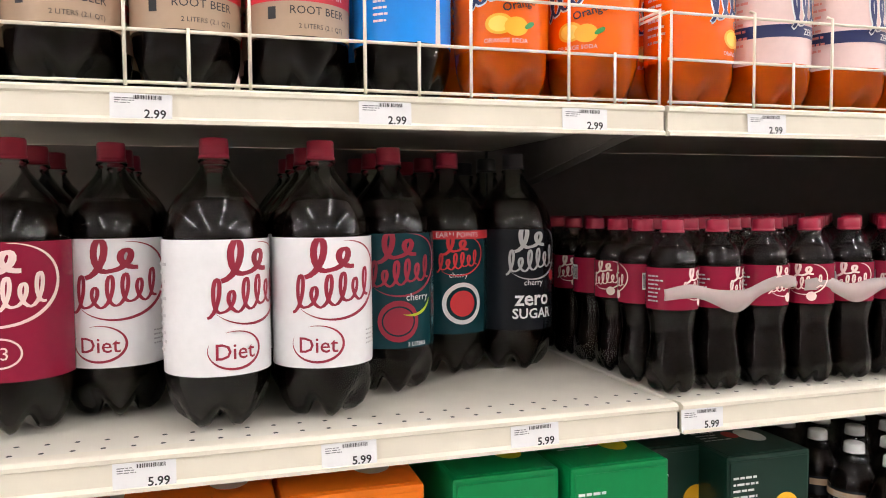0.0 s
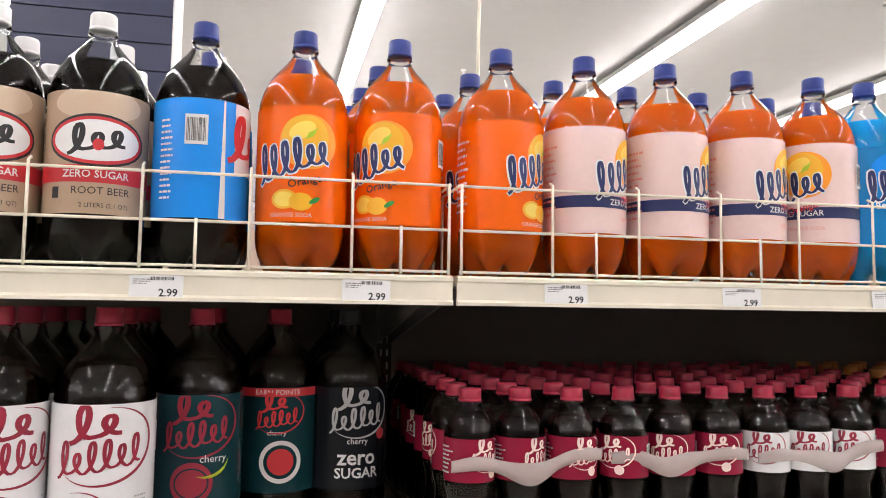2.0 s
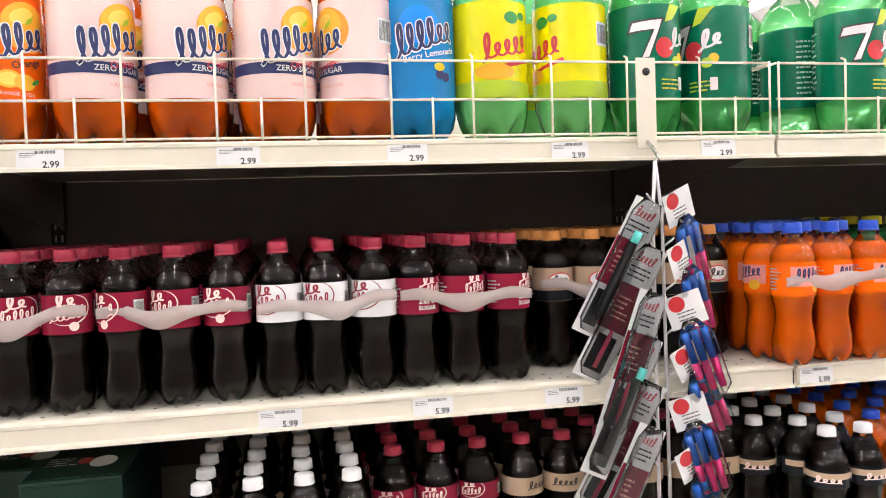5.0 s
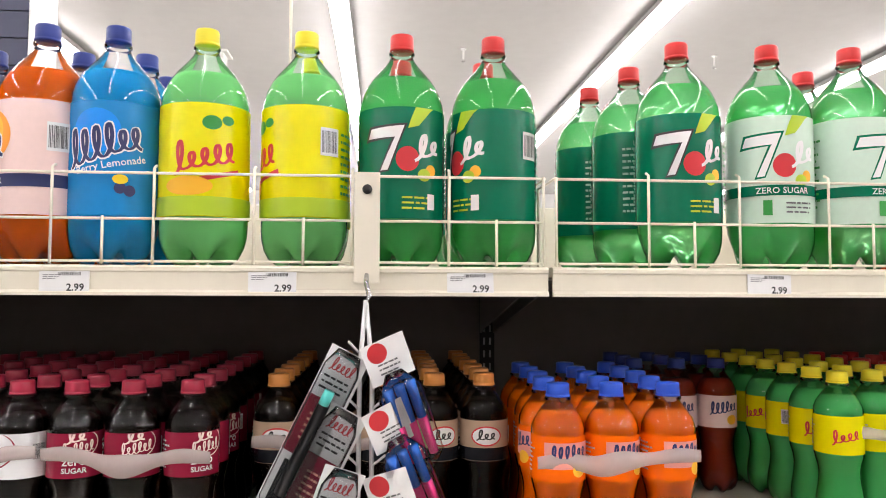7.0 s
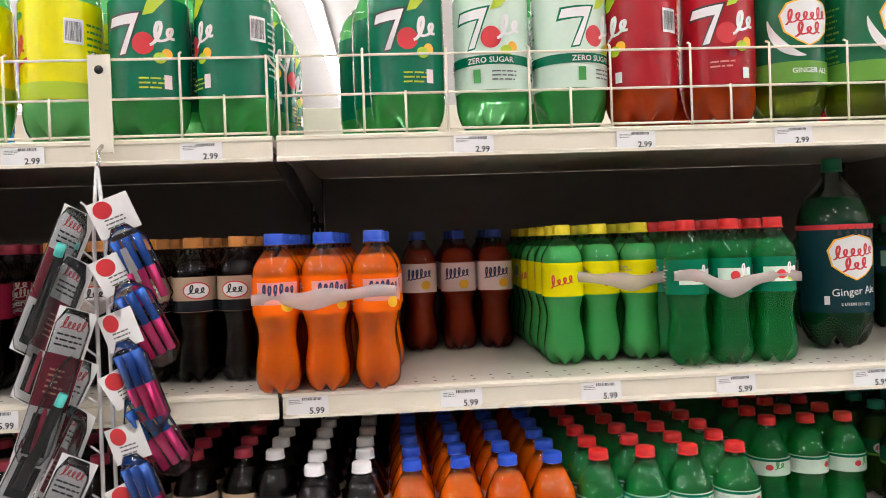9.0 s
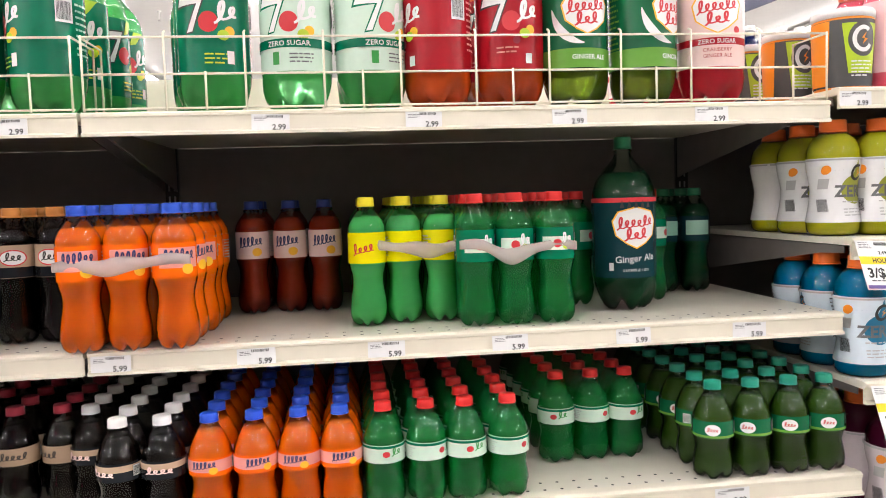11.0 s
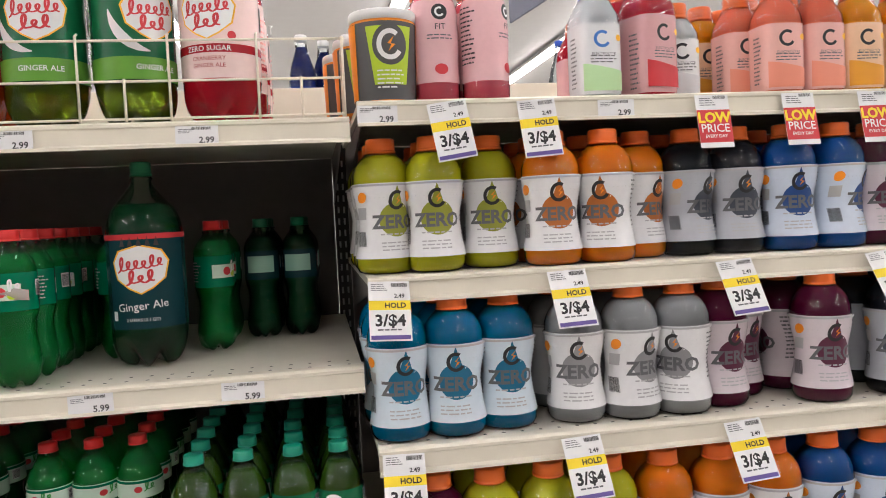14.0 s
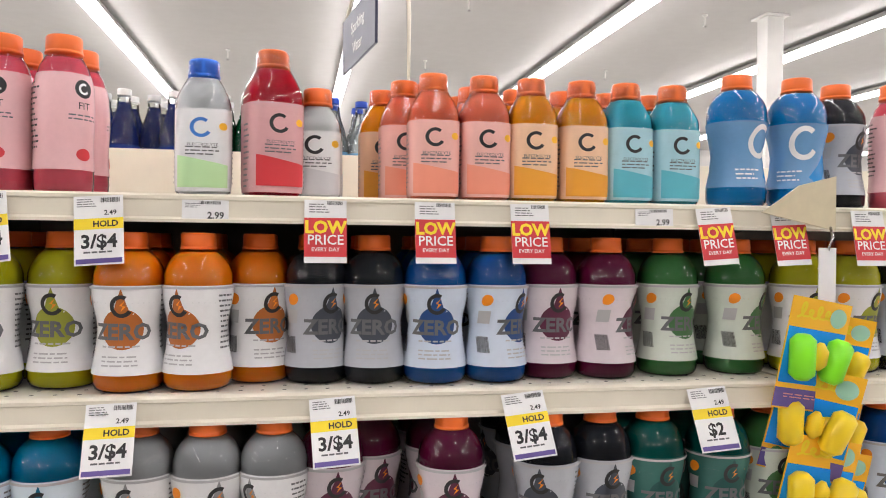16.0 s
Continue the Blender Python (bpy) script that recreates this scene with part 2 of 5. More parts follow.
def lathe(profile, seg=28, lobes=None, square=0.0):
    """Turns (z, r) pairs round the z axis; lobes: (count, depth, height) of a petal foot; square: how far the plan is squared."""
    vs, fs = [], []
    for z, r in profile:
        for i in range(seg):
            a = 2 * math.pi * i / seg
            k = r
            if square:
                p = 2 + 4 * square
                k = r / (abs(math.cos(a)) ** p + abs(math.sin(a)) ** p) ** (1 / p)
            zz = z
            if lobes and z < lobes[2]:
                w = 0.5 - 0.5 * math.cos(a * lobes[0])
                zz = z + (1 - z / lobes[2]) * lobes[1] * w
                k *= 1 - 0.16 * w * (1 - z / lobes[2])
            vs.append((k * math.sin(a), -k * math.cos(a), zz))
    n = len(profile)
    for j in range(n - 1):
        for i in range(seg):
            fs.append((j * seg + i, j * seg + (i + 1) % seg, (j + 1) * seg + (i + 1) % seg, (j + 1) * seg + i))
    return vs, fs


def lathe_closed(profile, seg=28, **k):
    vs, fs = lathe(profile, seg, **k)
    n = len(profile)
    fs.append(tuple(reversed(range(seg))))
    fs.append(tuple(range((n - 1) * seg, n * seg)))
    return vs, fs


def tube(points, r, seg=6):
    """A round wire through points, ends closed."""
    vs, fs = [], []
    pts = [Vector(p) for p in points]
    for i, p in enumerate(pts):
        d = (pts[min(i + 1, len(pts) - 1)] - pts[max(i - 1, 0)]).normalized()
        q = d.to_track_quat("Z", "Y")
        for s in range(seg):
            a = 2 * math.pi * s / seg
            vs.append(p + q @ Vector((r * math.cos(a), r * math.sin(a), 0)))
    for i in range(len(pts) - 1):
        for s in range(seg):
            fs.append((i * seg + s, i * seg + (s + 1) % seg, (i + 1) * seg + (s + 1) % seg, (i + 1) * seg + s))
    fs.append(tuple(reversed(range(seg))))
    fs.append(tuple(range((len(pts) - 1) * seg, len(pts) * seg)))
    return vs, fs


def tube_ob(name, points, r, mat, parent=None, seg=6):
    v, f = tube(points, r, seg)
    return part(name, mesh(name, v, f, mat), parent)


# ---------- printed shapes, flat in (u, v) metres ----------
TEXT = {}


def words(s, size, bold=0.0):
    """The outline of words as flat triangles, centred, capital height about size."""
    key = (s, round(bold, 4))
    if key not in TEXT:
        cu = bpy.data.curves.new("words", "FONT")
        cu.body = s
        cu.align_x = "CENTER"
        cu.resolution_u = 2
        cu.offset = bold
        ob = bpy.data.objects.new("words", cu)
        scene.collection.objects.link(ob)
        bpy.context.view_layer.update()
        me = bpy.data.meshes.new_from_object(ob.evaluated_get(bpy.context.evaluated_depsgraph_get()))
        TEXT[key] = ([(v.co.x, v.co.y - 0.35) for v in me.vertices], [tuple(p.vertices) for p in me.polygons])
        bpy.data.objects.remove(ob)
        bpy.data.meshes.remove(me)
        bpy.data.curves.remove(cu)
    vs, fs = TEXT[key]
    k = size / 0.7
    return [(x * k, y * k) for x, y in vs], fs


def rect(w, h, nx=0):
    n = nx or max(1, int(w / 0.008))
    vs = [(-w / 2 + w * i / n, s * h / 2) for s in (-1, 1) for i in range(n + 1)]
    return vs, [(i, i + 1, n + 2 + i, n + 1 + i) for i in range(n)]


def disc(rx, ry, seg=28, rings=3):
    vs, fs = [(0, 0)], []
    for j in range(1, rings + 1):
        for i in range(seg):
            a = 2 * math.pi * i / seg
            vs.append((rx * j / rings * math.cos(a), ry * j / rings * math.sin(a)))
    for i in range(seg):
        fs.append((0, 1 + i, 1 + (i + 1) % seg))
        for j in range(rings - 1):
            a, b = 1 + j * seg, 1 + (j + 1) * seg
            fs.append((a + i, b + i, b + (i + 1) % seg, a + (i + 1) % seg))
    return vs, fs


def arc(rx, ry, t, a0=0, a1=360, seg=36, taper=False):
    vs, fs = [], []
    for i in range(seg + 1):
        f = i / seg
        a = radians(a0 + (a1 - a0) * f)
        w = t * (math.sin(math.pi * f) * 0.9 + 0.1 if taper else 1)
        vs += [((rx - w / 2) * math.cos(a), (ry - w / 2) * math.sin(a)), ((rx + w / 2) * math.cos(a), (ry + w / 2) * math.sin(a))]
    for i in range(seg):
        fs.append((2 * i, 2 * i + 1, 2 * i + 3, 2 * i + 2))
    return vs, fs


def poly(*pts):
    return list(pts), [tuple(range(len(pts)))]


def at(shape, u, v, turn=0.0, slant=0.0):
    c, s = math.cos(radians(turn)), math.sin(radians(turn))
    return [(u + (x + slant * y) * c - y * s, v + (x + slant * y) * s + y * c) for x, y in shape[0]], shape[1]


def join(*shapes):
    vs, fs = [], []
    for a, b in shapes:
        o = len(vs)
        vs += a
        fs += [tuple(i + o for i in f) for f in b]
    return vs, fs


def mark(w, h, n, seed=0, thick=0.22):
    """A logo stand-in: one heavy looping stroke with a large first loop, that spells nothing."""
    rnd = random.Random(seed)
    step = w / n
    t = step * (0.15 + 0.30 * thick)
    tall = [1.35] + [rnd.choice((0.62, 0.7, 0.78, 1.15)) for _ in range(n)]
    pts, m = [], 18
    for i in range(n * m + 1):
        f = i / m
        k = min(int(f), n - 1)
        hh = h * (tall[k] + (tall[k + 1] - tall[k]) * max(0.0, (f - k) * 4 - 3)) * 0.5
        a = 2 * math.pi * f - math.pi / 2
        pts.append((-w / 2 + f * step + step * 0.42 * math.cos(a), hh * math.sin(a) + (hh - h * 0.4) * 0.6))
    vs, fs = [], []
    for i, (x, y) in enumerate(pts):
        x0, y0 = pts[max(i - 1, 0)]
        x1, y1 = pts[min(i + 1, len(pts) - 1)]
        q = math.hypot(x1 - x0, y1 - y0) or 1e-6
        wd = t * (0.36 + 0.3 * abs(y1 - y0) / q)
        vs += [(x - (y1 - y0) / q * wd + 0.2 * y, y + (x1 - x0) / q * wd), (x + (y1 - y0) / q * wd + 0.2 * y, y - (x1 - x0) / q * wd)]
    for i in range(len(pts) - 1):
        fs.append((2 * i, 2 * i + 1, 2 * i + 3, 2 * i + 2))
    return vs, fs


def lines(w, h, n, seed=0):
    """Small print that cannot be read, as short bars of uneven length."""
    rnd = random.Random(seed)
    out = []
    for i in range(n):
        u, end = -w / 2, w / 2 - w * 0.35 * rnd.random()
        while u < end - w * 0.04:
            b = min(w * (0.10 + 0.22 * rnd.random()), end - u)
            out.append(at(rect(b, h / n * 0.36, 1), u + b / 2, h / 2 - (i + 0.5) * h / n))
            u += b + w * 0.045
    return join(*out)


def barcode(w, h, seed=0):
    rnd = random.Random(seed)
    out, x = [], -w / 2
    while x < w / 2:
        b = w * (0.015 + 0.03 * rnd.random())
        out.append(at(rect(b, h, 1), x + b / 2, 0))
        x += b + w * (0.015 + 0.025 * rnd.random())
    return join(*out)


def radius_of(profile, z):
    for (z0, r0), (z1, r1) in zip(profile, profile[1:]):
        if z0 <= z <= z1:
            return r0 + (r1 - r0) * (z - z0) / max(1e-6, z1 - z0)
    return profile[0][1] if z < profile[0][0] else profile[-1][1]


def fine(shape, size=0.006):
    """The same flat shape cut small enough to lie on a curve."""
    vs, fs = shape
    if all(abs(vs[f[k]][0] - vs[f[k - 1]][0]) < size for f in fs for k in range(len(f))):
        return shape
    bm = bmesh.new()
    vv = [bm.verts.new((x, y, 0)) for x, y in vs]
    for f in fs:
        if len(set(f)) > 2 and bm.faces.get([vv[i] for i in f]) is None:
            bm.faces.new([vv[i] for i in f])
    bmesh.ops.triangulate(bm, faces=list(bm.faces))
    for _ in range(5):
        long = [e for e in bm.edges if abs(e.verts[0].co.x - e.verts[1].co.x) > size]
        if not long:
            break
        bmesh.ops.subdivide_edges(bm, edges=long, cuts=1)
        bmesh.ops.triangulate(bm, faces=list(bm.faces))
    bm.verts.index_update()
    out = [(v.co.x, v.co.y) for v in bm.verts], [tuple(v.index for v in f.verts) for f in bm.faces]
    bm.free()
    return out


def label_mesh(name, profile, z0, z1, base, prints, seg=36, square=0.0):
    """A sleeve round a bottle with its print: prints are (shape, u, v, material), v from the sleeve's foot."""
    zs = [z0 + (z1 - z0) * i / 8 for i in range(9)]
    vs, fs = lathe([(z, radius_of(profile, z) + 0.0007) for z in zs], seg, square=square)
    mats, idx = [base], [0] * len(fs)
    for k, (shape, u, v, m) in enumerate(prints):
        if m not in mats:
            mats.append(m)
        shape = fine(shape)
        o = len(vs)
        up = 0.0011 + 0.00012 * k
        for x, y in shape[0]:
            z = min(max(z0 + v + y, z0 + 0.0005), z1 - 0.0005)
            r = radius_of(profile, z)
            a = (u + x) / r
            kk = r
            if square:
                p = 2 + 4 * square
                kk = r / (abs(math.cos(a)) ** p + abs(math.sin(a)) ** p) ** (1 / p)
            vs.append(((kk + up) * math.sin(a), -(kk + up) * math.cos(a), z))
        fs += [tuple(i + o for i in f) for f in shape[1]]
        idx += [mats.index(m)] * len(shape[1])
    return mesh(name, vs, fs, mats, idx)


def card_mesh(name, w, h, base, prints, thick=0.0006):
    """A flat card facing -y, its top edge at z = 0, with print."""
    vs = [(sx * w / 2, y, z) for y in (0, thick) for sx, z in ((-1, -h), (1, -h), (1, 0), (-1, 0))]
    fs = [(0, 1, 2, 3), (5, 4, 7, 6), (1, 5, 6, 2), (4, 0, 3, 7), (3, 2, 6, 7), (4, 5, 1, 0)]
    mats, idx = [base], [0] * 6
    for k, (shape, u, v, m) in enumerate(prints):
        if m not in mats:
            mats.append(m)
        o = len(vs)
        vs += [(u + x, -0.0003 - 0.00008 * k, v + y) for x, y in shape[0]]
        fs += [tuple(i + o for i in f) for f in shape[1]]
        idx += [mats.index(m)] * len(shape[1])
    return mesh(name, vs, fs, mats, idx, smooth=False)


# ---------- the store shell ----------
FLOORM = paint("vinyl_floor", (0.62, 0.60, 0.56), 0.25, grain=0.1, scale=8)
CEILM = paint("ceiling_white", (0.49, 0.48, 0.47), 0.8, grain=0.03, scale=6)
WALLM = paint("wall_white", (0.74, 0.73, 0.71), 0.7, grain=0.03, scale=4)
tagged(box("floor", -14, 22, -9, 20, -0.2, 0.0, FLOORM), "pale vinyl store floor, polished", "floor", kind="structure")
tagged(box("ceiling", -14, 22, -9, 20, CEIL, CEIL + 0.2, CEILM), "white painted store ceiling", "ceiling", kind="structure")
for nm, a in (("wall_north", (-14, 22, 20, 20.2)), ("wall_south", (-14, 22, -9.2, -9)), ("wall_west", (-14.2, -14, -9, 20)), ("wall_east", (22, 22.2, -9, 20))):
    tagged(box(nm, a[0], a[1], a[2], a[3], 0, CEIL, WALLM), "off-white painted store wall", "wall", kind="structure")
# unseen stand-in for the opposite shelving, added to darken the bottles' reflections
AISLEM = paint("dark_block", (0.20, 0.175, 0.155), 0.6, grain=0.3, scale=3)
tagged(box("reflection_block", -7, 10, -3.5, -2.9, 0, 1.95, AISLEM), "dark plain wall closing the aisle's far side", "wall", kind="structure")
TUBE = paint("lit_tube", (1.0, 0.96, 0.965), 0.5, grain=0, emit=LAMP)
FIX = paint("lamp_channel", (0.35, 0.34, 0.33), 0.5, metal=0.3)
LAMP_X = [LX0 + LSTEP * k for k in range(-4, 7)]


def lamp_row(x):
    root = new("strip_light")
    root.location = (x, 0, CEIL - 0.16)
    box("channel", -0.095, 0.095, -8.5, 19, 0.055, 0.11, FIX, root)
    for sx in (-0.055, 0.055):
        for k in range(11):
            y = -8.4 + k * 2.5
            v, f = lathe_closed([(0, 0.034), (2.42, 0.034)], 12)
            me = mesh("tube", [(a + sx, y + c, b + 0.02) for a, b, c in v], f, TUBE)
            part("tube", me, root)
    for y in (-6, -2, 2, 6, 10, 14, 18):
        box("hanger", -0.012, 0.012, y, y + 0.02, 0.108, 0.168, FIX, root)
    return tagged(root, "long fluorescent strip light hung under the ceiling", "strip light", "ceiling strip lights")


for x in LAMP_X:
    lamp_row(x)


def pillar(x, y):
    root = new("store_column")
    root.location = (x, y, 0)
    box("shaft", -0.11, 0.11, -0.11, 0.11, 0.0, CEIL - 0.02, WALLM, root, 0.012)
    box("cap", -0.16, 0.16, -0.16, 0.16, CEIL - 0.03, CEIL - 0.002, WALLM, root, 0.004)
    return tagged(root, "white square steel column up to the ceiling", "column", "store columns")


for p in PILLARS:
    pillar(*p)


# ---------- shelving ----------
def lip_profile(z):
    """Section of a shelf front: deck edge, ticket channel and rolled foot; y, z."""
    return [(0.02, z), (0.002, z), (-0.004, z - 0.003), (-0.004, z - 0.007), (-0.001, z - 0.009), (-0.001, z - 0.030), (-0.006, z - 0.033),
            (-0.006, z - 0.037), (0.004, z - 0.037), (0.004, z - 0.012), (0.02, z - 0.012)]


def shelf(x0, x1, yf, z, name="shelf", holes=False):
    root = new("gondola_shelf")
    root.location = (x0, yf, z)
    w = x1 - x0
    box("deck", 0.004, w - 0.004, 0.003, BACK - yf - 0.001, -0.012, 0.0, DECKM, root, 0.001)
    pr = lip_profile(0.0)
    n = len(pr)
    vs = [(x, y, zz) for x in (0.003, w - 0.003) for y, zz in pr]
    fs = [(i, (i + 1) % n, n + (i + 1) % n, n + i) for i in range(n)] + [tuple(range(n)), tuple(reversed(range(n, 2 * n)))]
    vs = [(x, y, zz + 0.0015) for x, y, zz in vs]
    part("price_channel", mesh("price_channel", vs, fs, CREAM, smooth=False), root)
    for x in (0.012, w - 0.014):
        d = BACK - yf - 0.015
        bm = bmesh.new()
        pts = [(0.03, -0.014), (d, -0.014), (d, -0.11), (d - 0.05, -0.10), (0.10, -0.03), (0.03, -0.026)]
        a = [bm.verts.new((x - 0.0015, y, zz)) for y, zz in pts]
        b = [bm.verts.new((x + 0.0015, y, zz)) for y, zz in pts]
        bm.faces.new(a)
        bm.faces.new(list(reversed(b)))
        for i in range(len(pts)):
            bm.faces.new((a[i], b[i], b[(i + 1) % len(pts)], a[(i + 1) % len(pts)]))
        me = bpy.data.meshes.new("bracket")
        bm.to_mesh(me)
        bm.free()
        me.materials.append(DARK)
        part("bracket", me, root, "dark steel shelf bracket")
    if holes:
        hv, hf = [], []
        for i in range(int(w / 0.028)):
            for j in range(2):
                x, y = 0.02 + i * 0.028, 0.03 + j * 0.03
                o = len(hv)
                hv += [(x + 0.003 * math.cos(t), y + 0.003 * math.sin(t), 0.0006) for t in [k * math.pi / 3 for k in range(6)]]
                hf.append(tuple(range(o, o + 6)))
        part("perforation", mesh("perforation", hv, hf, BLACK, smooth=False), root)
    return tagged(root, "cream enamelled steel shelf with a price channel", "shelf", "gondola shelves")


XL = -BAY
for a, b in ((XL, X0), (X0, X1), (X1, X2)):
    shelf(a, b, S1Y, S1)
    shelf(a, b, S2Y, S2, holes=True)
    shelf(a, b, S3Y, S3, holes=True)
for a, b in ((X2 + 0.006, X3), (X3, X3 + BAY)):
    shelf(a, b, G1Y, G1)
    shelf(a, b, G2Y, G2, holes=True)
    shelf(a, b, G3Y, G3, holes=True)
    shelf(a, b, G4Y, G4)
for a, b in ((XL, X0), (X0, X1), (X1, X2), (X2, X3), (X3, X3 + BAY)):
    root = new("gondola_frame")
    root.location = (a, 0, 0)
    box("back_panel", 0.016, b - a - 0.016, BACK, BACK + 0.012, 0.12, 1.4245 if a < X2 - 0.1 else 1.4455, DARK, root)
    box("kick_base", 0.0, b - a, -0.14, BACK, 0.0, 0.14, CREAM, root, 0.003)
    box("base_deck", 0.0, b - a, -0.15, BACK, 0.14, 0.16, DECKM, root, 0.002)
    tagged(root, "dark back panel and cream base of a shelving bay", "shelving bay", "shelving bays", "structure")
for x in (XL, X0, X1, X2, X3, X3 + BAY):
    root = new("slotted_upright")
    root.location = (x, BACK - 0.004, 0.14)
    box("post", -0.015, 0.015, -0.003, 0.02, 0.0, 1.36, BLACK, root)
    vs, fs = [], []
    for k in range(50):
        z = 0.02 + k * 0.0254
        for sx in (-0.006, 0.006):
            o = len(vs)
            vs += [(sx - 0.002, -0.0036, z), (sx + 0.002, -0.0036, z), (sx + 0.002, -0.0036, z + 0.014), (sx - 0.002, -0.0036, z + 0.014)]
            fs.append((o, o + 1, o + 2, o + 3))
    part("slots", mesh("slots", vs, fs, LGREY, smooth=False), root)
    tagged(root, "black slotted steel upright between shelving bays", "upright", "slotted uprights", "structure")
# back ledge and the far side's top shelf
box_root = new("rear_shelf")
box_root.location = (XL, BACK + 0.02, 0)
L = X3 + BAY - XL
box("rear_ledge", 0, L, 0.0, 0.018, 1.40, LEDGE, CREAM, box_root, 0.003)
box("rear_deck", 0, L, 0.02, 0.62, LEDGE - 0.10, LEDGE - 0.085, DECKM, box_root)
tagged(box_root, "cream ledge and top shelf of the next aisle", "shelf", kind="structure")


def fence(x0, x1):
    root = new("wire_fence")
    root.location = (x0, S1Y + 0.004, S1)
    w = x1 - x0
    r = 0.0019
    lo, mid, hi = 0.006, 0.058, 0.114
    for z in (lo, mid, hi):
        tube_ob("rail", [(0.006, 0, z), (w - 0.006, 0, z)], r, WIRE, root)
    n = 10
    for i in range(n + 1):
        x = 0.008 + (w - 0.016) * i / n
        top = hi + (0.006 if 0 < i < n else 0.002)
        tube_ob("upright_wire", [(x, -0.003, 0.002), (x, -0.003, top)] + ([(x, 0.006, top + 0.004)] if 0 < i < n else []), r, WIRE, root)
        if i < n and i % 2 == 1:
            xs = x + (w - 0.016) / n * 0.5
            tube_ob("short_wire", [(xs, -0.003, 0.002), (xs, -0.003, mid + 0.003)], r, WIRE, root)
    for x in (0.006, w - 0.006):
        tube_ob("side_rail", [(x, 0, hi), (x, 0.10, hi), (x, 0.10, 0.004)], r, WIRE, root)
    return tagged(root, "cream wire fence along a shelf's front edge", "shelf fence", "shelf fences")


for a, b in ((XL, X0), (X0, X1), (X1, X2)):
    fence(a, b)

# ---------- bottles ----------
P2 = [(0.0, 0.024), (0.003, 0.037), (0.010, 0.046), (0.022, 0.0525), (0.036, 0.0558), (0.05, 0.0566), (0.060, 0.0562), (0.064, 0.0568), (0.203, 0.0568), (0.208, 0.0563), (0.218, 0.0551), (0.230, 0.0516),
      (0.242, 0.0460), (0.253, 0.0387), (0.262, 0.0310), (0.270, 0.0240), (0.277, 0.0187), (0.283, 0.0156), (0.286, 0.0148), (0.2875, 0.0172), (0.2905, 0.0172), (0.292, 0.0145), (0.312, 0.0145)]
PM = [(0.0, 0.014), (0.002, 0.022), (0.008, 0.0285), (0.018, 0.0318), (0.03, 0.0322), (0.045, 0.0308), (0.062, 0.0278), (0.076, 0.0266), (0.088, 0.0278), (0.098, 0.0305), (0.106, 0.0322), (0.108, 0.0318),
      (0.160, 0.0318), (0.163, 0.0324), (0.170, 0.0312), (0.178, 0.0278), (0.186, 0.0225), (0.193, 0.0170), (0.198, 0.0138), (0.1995, 0.0160), (0.2015, 0.0160), (0.203, 0.0125), (0.216, 0.0125)]
PB = [(0.0, 0.02), (0.003, 0.029), (0.014, 0.0352), (0.035, 0.036), (0.055, 0.0335), (0.075, 0.0305), (0.092, 0.0335), (0.10, 0.0358), (0.14, 0.0358),
      (0.15, 0.0345), (0.165, 0.03), (0.185, 0.0225), (0.2, 0.0155), (0.208, 0.013), (0.222, 0.013)]
PG = [(0.0, 0.034), (0.003, 0.041), (0.01, 0.0445), (0.026, 0.0452), (0.034, 0.0435), (0.055, 0.0395), (0.08, 0.0372), (0.10, 0.0398), (0.115, 0.044),
      (0.132, 0.0455), (0.14, 0.0448), (0.15, 0.0445), (0.162, 0.0405), (0.172, 0.034), (0.18, 0.0255), (0.184, 0.022), (0.20, 0.022)]
PL = [(0.0, 0.030), (0.004, 0.0345), (0.012, 0.036), (0.118, 0.036), (0.128, 0.0345), (0.142, 0.028), (0.154, 0.0215), (0.16, 0.0195), (0.176, 0.0195)]
PF = [(0.0, 0.032), (0.004, 0.036), (0.02, 0.037), (0.06, 0.035), (0.10, 0.037), (0.14, 0.036), (0.165, 0.030), (0.178, 0.023), (0.184, 0.020), (0.2, 0.020)]
PW = [(0.0, 0.026), (0.004, 0.030), (0.02, 0.032), (0.12, 0.032), (0.15, 0.026), (0.18, 0.016), (0.2, 0.0135), (0.215, 0.0135)]

PB = [(z * 0.70, r * 0.9) for z, r in PB]
CAPS = {}


def cap_mesh(r, h, mat):
    key = (round(r, 4), round(h, 4), mat.name)
    if key not in CAPS:
        seg = 40
        vs, fs = [], []
        for z, k in ((0, 1.04), (h * 0.14, 1.04), (h * 0.18, 0.97), (h * 0.22, 1.0), (h * 0.9, 0.985), (h, 0.90)):
            for i in range(seg):
                a = 2 * math.pi * i / seg
                q = r * k * (1 - (0.025 if i % 2 and h * 0.2 < z < h else 0))
                vs.append((q * math.sin(a), -q * math.cos(a), z))
        for j in range(5):
            for i in range(seg):
                fs.append((j * seg + i, j * seg + (i + 1) % seg, (j + 1) * seg + (i + 1) % seg, (j + 1) * seg + i))
        fs.append(tuple(range(5 * seg, 6 * seg)))
        fs.append(tuple(reversed(range(seg))))
        CAPS[key] = mesh("cap", vs, fs, mat)
    return CAPS[key]


MADE = {}


